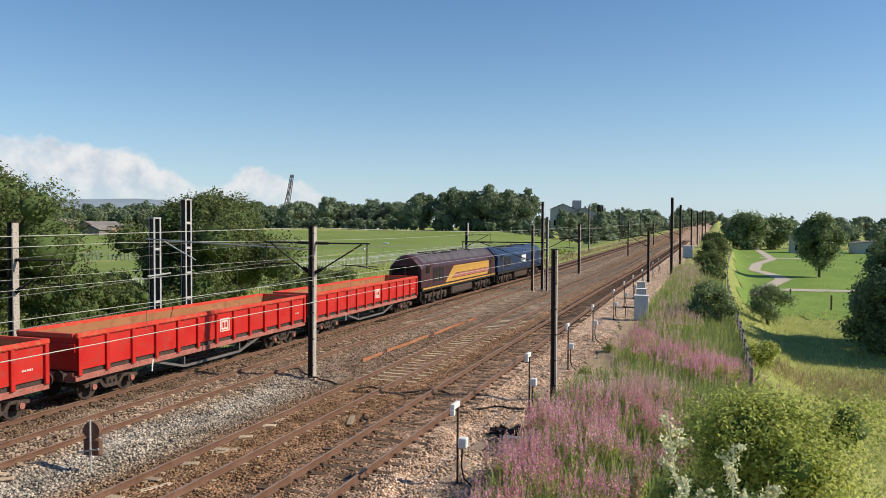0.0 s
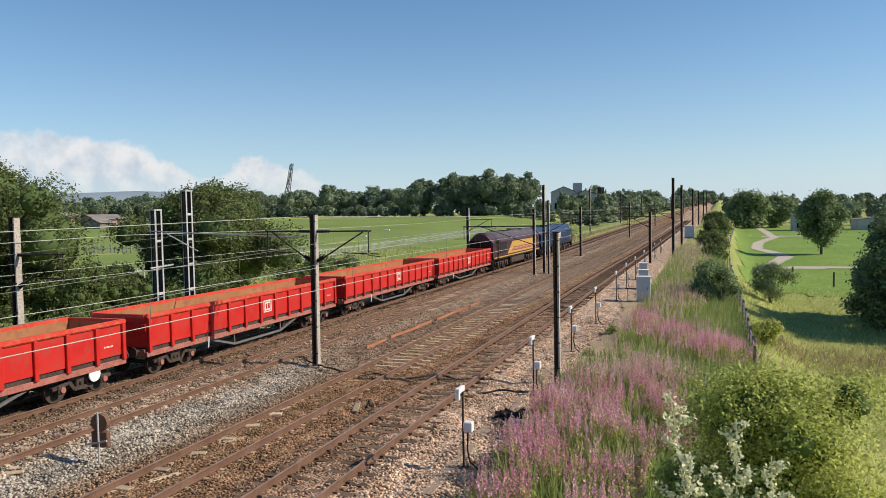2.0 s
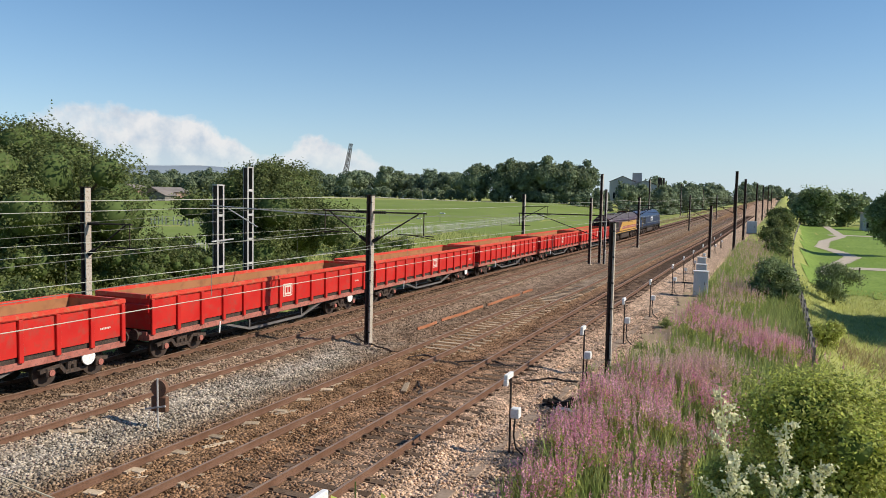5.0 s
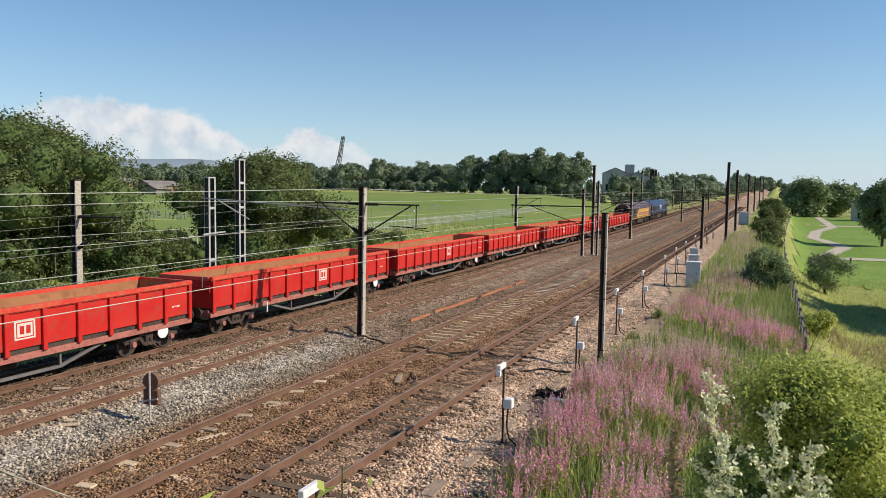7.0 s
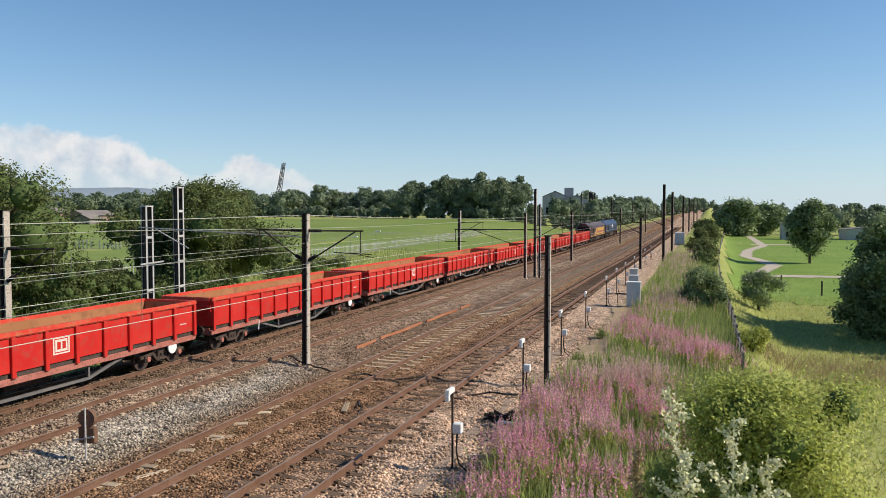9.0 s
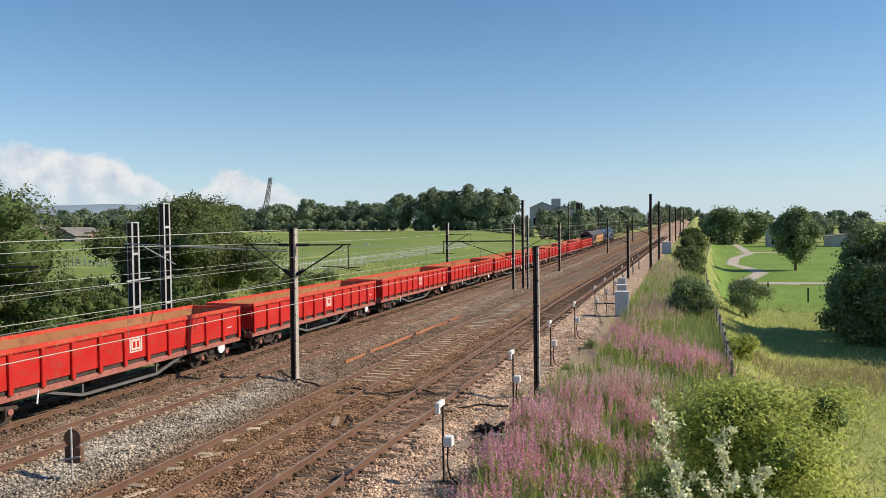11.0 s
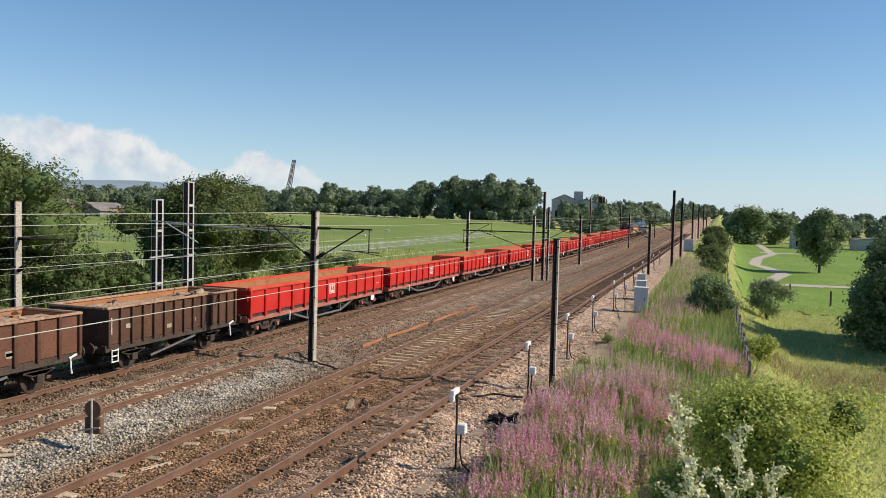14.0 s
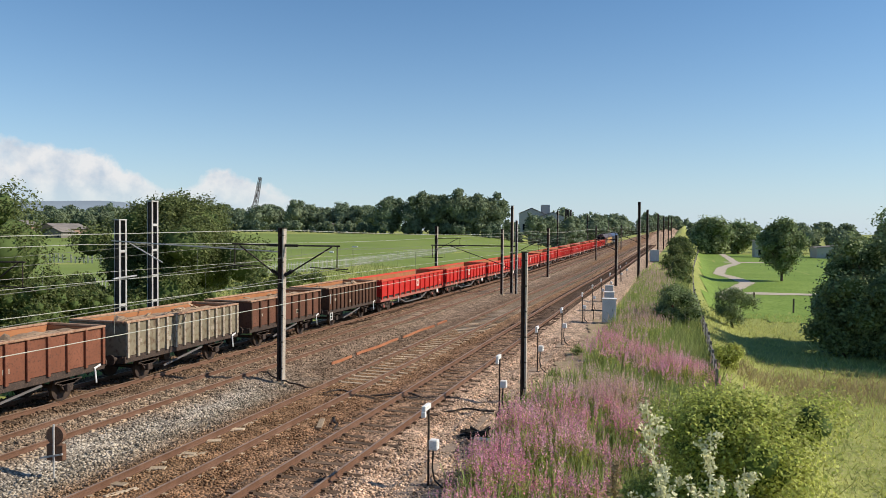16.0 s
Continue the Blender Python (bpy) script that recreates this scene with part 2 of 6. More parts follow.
CLAD = material("far_cladding", (0.40, 0.39, 0.37), (0.46, 0.45, 0.43), 0.05, 0.7)
PATHM = material("path_gravel", (0.48, 0.41, 0.32), (0.55, 0.47, 0.37), 0.6, 0.95, 0, 0.2, (0.38, 0.34, 0.28), 8)
LAWN = material("lawn", (0.175, 0.265, 0.045), (0.23, 0.315, 0.065), 0.12, 0.9, 0, 0.3, (0.09, 0.17, 0.02), 3, spec=0.15)
FIELD = material("grazed_field", (0.17, 0.235, 0.05), (0.22, 0.28, 0.075), 0.06, 0.95, 0, 0.3, (0.19, 0.215, 0.085), 1.2, spec=0.1)
EARTH = material("bare_earth", (0.33, 0.24, 0.15), (0.40, 0.30, 0.19), 0.9, 0.95, 0, 0.5, (0.26, 0.23, 0.11), 6)
TROUGH = material("trough_concrete", (0.30, 0.22, 0.16), (0.36, 0.27, 0.2), 2, 0.9, 0, 0.3, (0.22, 0.16, 0.11), 14)
HERB = material("green_herb", (0.26, 0.33, 0.095), (0.36, 0.39, 0.15), 0.5, 0.7, 0, 0, None, 9, island=0.4, trans=0.45, spec=0.2)
# shaded counterpart of mast_concrete, for the faces turned from the sun
MASTSHADE = material("mast_shade_side", (0.05, 0.032, 0.027), (0.075, 0.048, 0.04), 1.5, 0.8, 0, 0.2, (0.04, 0.027, 0.022), 12)
EMBLEM = material("faded_cream", (0.62, 0.52, 0.44), (0.7, 0.6, 0.52), 4, 0.6)
# the blue-grey is distance haze painted into the hill's colour
HILL = material("hazed_far_hill", (0.25, 0.30, 0.34), (0.29, 0.34, 0.38), 0.003, 1.0, spec=0.0)


def ground_material():
    """Grass of several kinds: mown field, rough verge, meadow; chosen by slow noise."""
    m = bpy.data.materials.new("rough_grass")
    m.use_nodes = True
    N, L = m.node_tree.nodes, m.node_tree.links
    p = N["Principled BSDF"]
    t = N.new("ShaderNodeTexCoord")

    def noise_(scale, detail=6, lo=0.4, hi=0.6):
        n = N.new("ShaderNodeTexNoise")
        n.inputs["Scale"].default_value, n.inputs["Detail"].default_value = scale, detail
        L.new(t.outputs["Object"], n.inputs["Vector"])
        r = N.new("ShaderNodeMapRange")
        r.inputs[1].default_value, r.inputs[2].default_value = lo, hi
        L.new(n.outputs[0], r.inputs[0])
        return r.outputs[0], n.outputs[0]

    def mix_(f, a, b):
        x = N.new("ShaderNodeMix")
        x.data_type = "RGBA"
        L.new(f, x.inputs[0])
        for i, v in ((6, a), (7, b)):
            if isinstance(v, tuple):
                x.inputs[i].default_value = (*v, 1)
            else:
                L.new(v, x.inputs[i])
        return x.outputs[2]
    f1, _ = noise_(0.05)
    f2, _ = noise_(0.6)
    f3, h = noise_(5.0, 8, 0.45, 0.7)
    c = mix_(f1, (0.30, 0.34, 0.075), (0.40, 0.41, 0.12))
    c = mix_(f2, c, (0.25, 0.29, 0.07))
    c = mix_(f3, c, (0.38, 0.36, 0.16))
    L.new(c, p.inputs["Base Color"])
    p.inputs["Roughness"].default_value, p.inputs["Specular IOR Level"].default_value = 0.95, 0.1
    b = N.new("ShaderNodeBump")
    b.inputs["Strength"].default_value, b.inputs["Distance"].default_value = 0.6, 0.15
    L.new(h, b.inputs["Height"])
    L.new(b.outputs[0], p.inputs["Normal"])
    return m


def ballast_material(name="ballast", stones=False):
    """Stone ballast: cells with their own tint, browned by brake dust near the two running lines."""
    m = bpy.data.materials.new(name)
    m.use_nodes = True
    N, L = m.node_tree.nodes, m.node_tree.links
    p = N["Principled BSDF"]
    t = N.new("ShaderNodeTexCoord")
    v = N.new("ShaderNodeTexVoronoi")
    v.inputs["Scale"].default_value = 13.0
    L.new(t.outputs["Object"], v.inputs["Vector"])
    bw = N.new("ShaderNodeSeparateColor")
    L.new(v.outputs["Color"], bw.inputs[0])
    s = N.new("ShaderNodeSeparateXYZ")
    L.new(t.outputs["Object"], s.inputs[0])
    n = N.new("ShaderNodeTexNoise")
    n.inputs["Scale"].default_value, n.inputs["Detail"].default_value = 0.35, 5
    L.new(t.outputs["Object"], n.inputs["Vector"])
    wob = N.new("ShaderNodeMath")
    wob.operation = "MULTIPLY_ADD"
    L.new(n.outputs[0], wob.inputs[0])
    wob.inputs[1].default_value = 2.4
    L.new(s.outputs[0], wob.inputs[2])
    r = N.new("ShaderNodeValToRGB")
    mr_ = N.new("ShaderNodeMapRange")
    mr_.inputs[1].default_value, mr_.inputs[2].default_value = -24.0 + 1.2, -4.0 + 1.2
    L.new(wob.outputs[0], mr_.inputs[0])
    L.new(mr_.outputs[0], r.inputs[0])
    cols = [(0.0, (0.155, 0.10, 0.06)), (0.24, (0.21, 0.14, 0.09)), (0.29, (0.31, 0.235, 0.165)), (0.37, (0.31, 0.225, 0.15)), (0.42, (0.39, 0.34, 0.275)), (0.47, (0.37, 0.315, 0.24)), (0.52, (0.265, 0.185, 0.12)),
            (0.58, (0.275, 0.165, 0.09)), (0.67, (0.265, 0.155, 0.088)), (0.78, (0.32, 0.20, 0.125)), (0.86, (0.52, 0.365, 0.255)), (1.0, (0.48, 0.34, 0.235))]
    while len(r.color_ramp.elements) < len(cols):
        r.color_ramp.elements.new(0.5)
    for e, (q, c) in zip(r.color_ramp.elements, cols):
        e.position, e.color = q, (*c, 1)
    br = N.new("ShaderNodeMapRange")
    br.inputs[3].default_value, br.inputs[4].default_value = 0.35, 1.6
    L.new(N.new("ShaderNodeNewGeometry").outputs["Random Per Island"] if stones else bw.outputs[0], br.inputs[0])
    # the fresh grey stone was tipped only along the first stretch
    yn = N.new("ShaderNodeMath")
    yn.operation = "MULTIPLY_ADD"
    L.new(n.outputs[0], yn.inputs[0])
    yn.inputs[1].default_value = 14.0
    L.new(s.outputs[1], yn.inputs[2])
    ym = N.new("ShaderNodeMapRange")
    ym.inputs[1].default_value, ym.inputs[2].default_value, ym.inputs[4].default_value = 31.0, 38.0, 0.8
    L.new(yn.outputs[0], ym.inputs[0])
    xm = N.new("ShaderNodeMath")
    xm.operation = "LESS_THAN"
    L.new(wob.outputs[0], xm.inputs[0])
    xm.inputs[1].default_value = -12.0
    both = N.new("ShaderNodeMath")
    both.operation = "MULTIPLY"
    L.new(ym.outputs[0], both.inputs[0])
    L.new(xm.outputs[0], both.inputs[1])
    old = N.new("ShaderNodeMix")
    old.data_type = "RGBA"
    L.new(both.outputs[0], old.inputs[0])
    L.new(r.outputs[0], old.inputs[6])
    old.inputs[7].default_value = (0.255, 0.17, 0.11, 1)
    # patches of oil, dust and cleaner stone
    pn = N.new("ShaderNodeTexNoise")
    pn.inputs["Scale"].default_value, pn.inputs["Detail"].default_value = 1.8, 8
    L.new(t.outputs["Object"], pn.inputs["Vector"])
    pr = N.new("ShaderNodeMapRange")
    pr.inputs[1].default_value, pr.inputs[2].default_value, pr.inputs[3].default_value, pr.inputs[4].default_value = 0.35, 0.65, 0.72, 1.24
    L.new(pn.outputs[0], pr.inputs[0])
    tone = N.new("ShaderNodeMath")
    tone.operation = "MULTIPLY"
    L.new(br.outputs[0], tone.inputs[0])
    L.new(pr.outputs[0], tone.inputs[1])
    hs = N.new("ShaderNodeHueSaturation")
    L.new(tone.outputs[0], hs.inputs["Value"])
    L.new(old.outputs[2], hs.inputs["Color"])
    L.new(hs.outputs[0], p.inputs["Base Color"])
    p.inputs["Roughness"].default_value, p.inputs["Specular IOR Level"].default_value = 0.9, 0.04
    b = N.new("ShaderNodeBump")
    b.inputs["Strength"].default_value, b.inputs["Distance"].default_value = 1.0, 0.06
    b.invert = True
    L.new(v.outputs["Distance"], b.inputs["Height"])
    if not stones:
        L.new(b.outputs[0], p.inputs["Normal"])
    return m


GROUND, BALLAST, STONES = ground_material(), ballast_material(), ballast_material("ballast_stone", True)

# ---- mesh helpers ----


def empty(name, m, label, category, group="", kind=""):
    ob = new(name)
    ob.matrix_world = m
    return tagged(ob, label, category, group, kind)


def part(name, bm, mat, parent=None, label="", smooth=False):
    me = bpy.data.meshes.new(name)
    bm.normal_update()
    bm.to_mesh(me)
    bm.free()
    me.materials.append(mat)
    if smooth:
        me.polygons.foreach_set("use_smooth", [True] * len(me.polygons))
    ob = new(name, me)
    ob.parent = parent
    return tagged(ob, label)


def again(name, ob, m, parent=None):
    """One more piece on the same mesh."""
    o = new(name, ob.data)
    o.parent = parent
    o.matrix_basis = m
    if "label" in ob:
        o["label"] = ob["label"]
    return o


def box(bm, x0, x1, y0, y1, z0, z1, bevel=0.0):
    vs = [bm.verts.new((x, y, z)) for z in (z0, z1) for y in (y0, y1) for x in (x0, x1)]
    fs = [bm.faces.new([vs[i] for i in f]) for f in ((0, 2, 3, 1), (4, 5, 7, 6), (0, 1, 5, 4), (2, 6, 7, 3), (0, 4, 6, 2), (1, 3, 7, 5))]
    if bevel:
        es = list({e for f in fs for e in f.edges})
        bmesh.ops.bevel(bm, geom=es, offset=bevel, segments=1, affect="EDGES", clamp_overlap=True)
    return bm


def beam(bm, a, b, w, h=None, n=4):
    """A bar from a to b: square (n=4) of w by h, or round of radius w."""
    a, b = Vector(a), Vector(b)
    q = (b - a).to_track_quat("Z", "X" if abs((b - a).normalized().x) < 0.9 else "Y")
    h = h or w
    ring = [(w / 2 * sx, h / 2 * sy) for sx, sy in ((-1, -1), (1, -1), (1, 1), (-1, 1))] if n == 4 else [(w * math.cos(2 * math.pi * i / n), h * math.sin(2 * math.pi * i / n)) for i in range(n)]
    lo = [bm.verts.new(a + q @ Vector((x, y, 0))) for x, y in ring]
    hi = [bm.verts.new(b + q @ Vector((x, y, 0))) for x, y in ring]
    k = len(ring)
    for i in range(k):
        bm.faces.new((lo[i], lo[(i + 1) % k], hi[(i + 1) % k], hi[i]))
    bm.faces.new(lo[::-1])
    bm.faces.new(hi)
    return bm


def taper(bm, a, b, r0, r1, n=7):
    a, b = Vector(a), Vector(b)
    q = (b - a).to_track_quat("Z", "Y")
    lo = [bm.verts.new(a + q @ Vector((r0 * math.cos(6.2832 * i / n), r0 * math.sin(6.2832 * i / n), 0))) for i in range(n)]
    hi = [bm.verts.new(b + q @ Vector((r1 * math.cos(6.2832 * i / n), r1 * math.sin(6.2832 * i / n), 0))) for i in range(n)]
    for i in range(n):
        bm.faces.new((lo[i], lo[(i + 1) % n], hi[(i + 1) % n], hi[i]))
    bm.faces.new(hi)
    bm.faces.new(lo[::-1])
    return bm


def sweep(bm, profile, y0, y1, step=None, closed=True):
    """A profile of (x, z) drawn along y."""
    ys = [y0, y1] if not step else list(np.linspace(y0, y1, int((y1 - y0) / step) + 2))
    rings = [[bm.verts.new((x, y, z)) for x, z in profile] for y in ys]
    k = len(profile)
    for r0, r1 in zip(rings, rings[1:]):
        for i in range(k if closed else k - 1):
            bm.faces.new((r0[i], r1[i], r1[(i + 1) % k], r0[(i + 1) % k]))
    if closed:
        bm.faces.new(rings[0])
        bm.faces.new(rings[-1][::-1])
    return bm


def quads(name, co, mat, parent=None, label=""):
    """A mesh of loose quads from an array (n, 4, 3)."""
    n = len(co)
    me = bpy.data.meshes.new(name)
    me.vertices.add(4 * n)
    me.vertices.foreach_set("co", np.ascontiguousarray(co, dtype=np.float32).ravel())
    me.loops.add(4 * n)
    me.loops.foreach_set("vertex_index", np.arange(4 * n, dtype=np.int32))
    me.polygons.add(n)
    me.polygons.foreach_set("loop_start", np.arange(0, 4 * n, 4, dtype=np.int32))
    me.update(calc_edges=True)
    me.materials.append(mat)
    ob = new(name, me)
    ob.parent = parent
    return tagged(ob, label)


def leaves(rng, centres, size, long=1.5, up=0.35, away=None):
    """Leaf-shaped quads with random turns; up: how far they lie flat; away: the crown's outward direction."""
    n = len(centres)
    size = np.broadcast_to(np.asarray(size, float), (n,))
    nor = rng.normal(size=(n, 3)) + (0, 0, up * 2)
    if away is not None:
        nor = nor * 0.6 + away * 1.1
    nor /= np.linalg.norm(nor, axis=1)[:, None]
    a = np.cross(nor, rng.normal(size=(n, 3)))
    a /= np.linalg.norm(a, axis=1)[:, None] + 1e-9
    b = np.cross(nor, a)
    s = (size * rng.uniform(0.6, 1.3, n))[:, None]
    a, b = a * s * long / 2, b * s / 2
    bend = nor * s * 0.15
    return np.stack([centres - a, centres - b * 0.9 + bend, centres + a, centres + b * 0.9 + bend], 1)


def eased(y, start, length, slope):
    """Straight up to start, then bending over length into an even slope."""
    q = np.clip(np.asarray(y, float) - start, 0, None)
    return slope * np.where(q < length, q * q / (2 * length), q - length / 2)


def lane(y):
    """How far the line has swung to the right at y."""
    return eased(y, 58.0, 40.0, 0.022)


def rise(y):
    """How far the line has climbed at y."""
    return eased(y, 85.0, 30.0, 0.012)


def ground_z(x, y):
    """The lie of the land; arrays or numbers."""
    x, y = np.asarray(x, float), np.asarray(y, float)
    along = x - lane(y)
    sm = lambda v: np.clip(v, 0, 1) ** 2 * (3 - 2 * np.clip(v, 0, 1))  # noqa: E731
    d = np.hypot(x, y)
    left = -0.5 - 0.25 * sm((-23.5 - x) / 6) + 0.45 * sm((-36 - x) / 12) + 5.0 * sm((d - 100) / 210) * sm((-32 - x) / 40) * sm((y + 20) / 60)
    right = -0.35 - 0.35 * sm((along + 4) / 4) - 0.25 * sm((along - 0) / 2) - 1.25 * sm((along - 2.2) / (3.5 + np.clip(y - 30, 0, 30) * 0.02)) + 2.2 * sm((d - 380) / 300)
    z = np.where(along < -13, left, right)
    mid = sm((along + 24) / 1.0) * sm((-3.6 - along) / 1.0)
    z = z * (1 - mid) + (-0.6) * mid
    z = z + rise(y) * sm((along + 50) / 24) * sm((9 - along) / 9)
    # the bank on which the camera's path stands
    crest = 4.3 - np.clip((y - 1.0) / 1.5, 0, None)
    side = 4.3 - np.clip((-2.5 - x) / 1.2, 0, None)
    bank = np.minimum(crest, side)
    return np.where(bank > z, bank, z)


def gz(x, y):
    return float(ground_z(x, y))

# ---- the land ----


def build_ground():
    def axis(lo, hi, near, fine):
        out = [0.0]
        step = fine
        while out[-1] < max(abs(lo), abs(hi)):
            out.append(out[-1] + step)
            if out[-1] > near:
                step *= 1.16
        a = np.array(out)
        return np.unique(np.concatenate([-a[a <= -lo + 300], a[a <= hi + 300]]))
    xs, ys = axis(-4200, 4200, 42, 0.7), axis(-600, 4400, 60, 0.9)
    X, Y = np.meshgrid(xs, ys)
    Z = ground_z(X, Y)
    rng = np.random.default_rng(3)
    Z += rng.normal(0, 0.03, Z.shape) * (np.abs(X + 13) > 12)
    nx, ny = len(xs), len(ys)
    me = bpy.data.meshes.new("ground")
    idx = np.arange(nx * ny).reshape(ny, nx)
    f = np.stack([idx[:-1, :-1], idx[:-1, 1:], idx[1:, 1:], idx[1:, :-1]], -1).reshape(-1, 4)
    me.vertices.add(nx * ny)
    me.vertices.foreach_set("co", np.stack([X, Y, Z], -1).astype(np.float32).ravel())
    me.loops.add(f.size)
    me.loops.foreach_set("vertex_index", f.astype(np.int32).ravel())
    me.polygons.add(len(f))
    me.polygons.foreach_set("loop_start", np.arange(0, f.size, 4, dtype=np.int32))
    me.polygons.foreach_set("use_smooth", [True] * len(f))
    me.update(calc_edges=True)
    me.materials.append(GROUND)
    tagged(new("ground", me), "rough grass land with a field beside the railway", "ground", kind="structure")


def patch(name, mat, inside, x0, x1, y0, y1, step, lift, label):
    """A sheet laid on the land where inside(x, y) holds."""
    bm = bmesh.new()
    xs, ys = np.arange(x0, x1, step), np.arange(y0, y1, step * 2)
    grid = {}

    def vert(i, j):
        if (i, j) not in grid:
            x, y = xs[i], ys[j]
            grid[i, j] = bm.verts.new((x, y, (lift(x, y) if callable(lift) else gz(x, y) + lift)))
        return grid[i, j]
    for i in range(len(xs) - 1):
        for j in range(len(ys) - 1):
            if inside(xs[i] + step / 2, ys[j] + step):
                bm.faces.new((vert(i, j), vert(i + 1, j), vert(i + 1, j + 1), vert(i, j + 1)))
    return tagged(part(name, bm, mat, smooth=True), label, "ground", kind="structure")


TRACKS = (-8.47, -11.86, -17.3, -20.62)


def build_ballast():
    """The ballast bed: shoulders, cribs level with the sleepers, a shallow dip between the lines."""
    xs = np.arange(-23.6, -3.7, 0.28)
    ys = np.concatenate([np.arange(-30, 60, 0.5), np.geomspace(60, 4200, 90)])
    rng = np.random.default_rng(5)
    bm = bmesh.new()
    rows = []
    for y in ys:
        row = []
        for x in xs:
            d = min(abs(x - c) for c in TRACKS)
            z = (-0.17 if y < 44 else -0.19) if d < 1.3 else -0.17 - min(0.16, (d - 1.3) * 0.28)
            if x > -6.3:
                z = -0.27 - (x + 6.3) * 0.06
            if x > -4.1 or x < -23.3:
                z = -0.75
            row.append(bm.verts.new((x + lane(y), y, z + rise(y) + (rng.normal(0, 0.018) if y < 60 else 0))))
        rows.append(row)
    for a, b in zip(rows, rows[1:]):
        for i in range(len(xs) - 1):
            bm.faces.new((a[i], a[i + 1], b[i + 1], b[i]))
    tagged(part("ballast_bed", bm, BALLAST, smooth=True), "crushed stone ballast, grey and brown with brake dust", "ballast", kind="structure")


def ballast_top(x):
    d = np.min(np.abs(np.asarray(x)[:, None] - np.array(TRACKS)[None]), axis=1)
    z = np.where(d < 1.3, -0.17, -0.17 - np.minimum(0.16, (d - 1.3) * 0.28))
    return np.where(x > -6.3, -0.27 - (x + 6.3) * 0.06, z)


def ballast_stones():
    """Loose broken stones over the bed where it is passed nearest."""
    rng = np.random.default_rng(77)
    ys = np.concatenate([rng.uniform(9.5, 26, 44000), rng.uniform(26, 44, 26000)])
    xs = rng.uniform(-23.2, -4.4, len(ys))
    keep = np.ones(len(ys), bool)
    for n, c in enumerate(TRACKS):
        for s in (-0.7525, 0.7525):
            keep &= np.abs(xs - c - s) > 0.1
        on = (np.abs(xs - c) < 1.3) & (np.abs((ys - 12.65 + 0.325) % 0.65 - 0.325) < 0.15)
        keep &= ~(on & ((n in (0, 3)) | ((n == 1) & (ys > 27)) | ((n == 2) & (rng.random(len(ys)) < 0.6))))
    xs, ys = xs[keep], ys[keep]
    n = len(xs)
    r = rng.uniform(0.028, 0.058, n)
    r *= np.where((xs > -13.4) & (xs < -7), 0.78, 1.0)
    z = ballast_top(xs) + r * 0.25
    base = np.array([(1, 0, 0), (0, 1, 0), (-1, 0, 0), (0, -1, 0), (0, 0, 0.8), (0, 0, -0.8)], float)
    a = rng.uniform(0, 6.283, n)
    v = base[None] * rng.uniform(0.65, 1.35, (n, 6, 1)) + rng.normal(0, 0.16, (n, 6, 3))
    ca, sa = np.cos(a)[:, None], np.sin(a)[:, None]
    v = np.stack([v[..., 0] * ca - v[..., 1] * sa, v[..., 0] * sa + v[..., 1] * ca, v[..., 2]], -1) * r[:, None, None]
    v += np.stack([xs, ys, z], -1)[:, None]
    f = np.array([(0, 1, 4), (1, 2, 4), (2, 3, 4), (3, 0, 4), (1, 0, 5), (2, 1, 5), (3, 2, 5), (0, 3, 5)])
    faces = (f[None] + 6 * np.arange(n)[:, None, None]).reshape(-1, 3)
    me = bpy.data.meshes.new("ballast_stones")
    me.vertices.add(6 * n)
    me.vertices.foreach_set("co", v.astype(np.float32).ravel())
    me.loops.add(faces.size)
    me.loops.foreach_set("vertex_index", faces.astype(np.int32).ravel())
    me.polygons.add(len(faces))
    me.polygons.foreach_set("loop_start", np.arange(0, faces.size, 3, dtype=np.int32))
    me.update(calc_edges=True)
    me.materials.append(STONES)
    tagged(new("ballast_stones", me), "loose broken ballast stones between the rails", "ballast", kind="stuff")


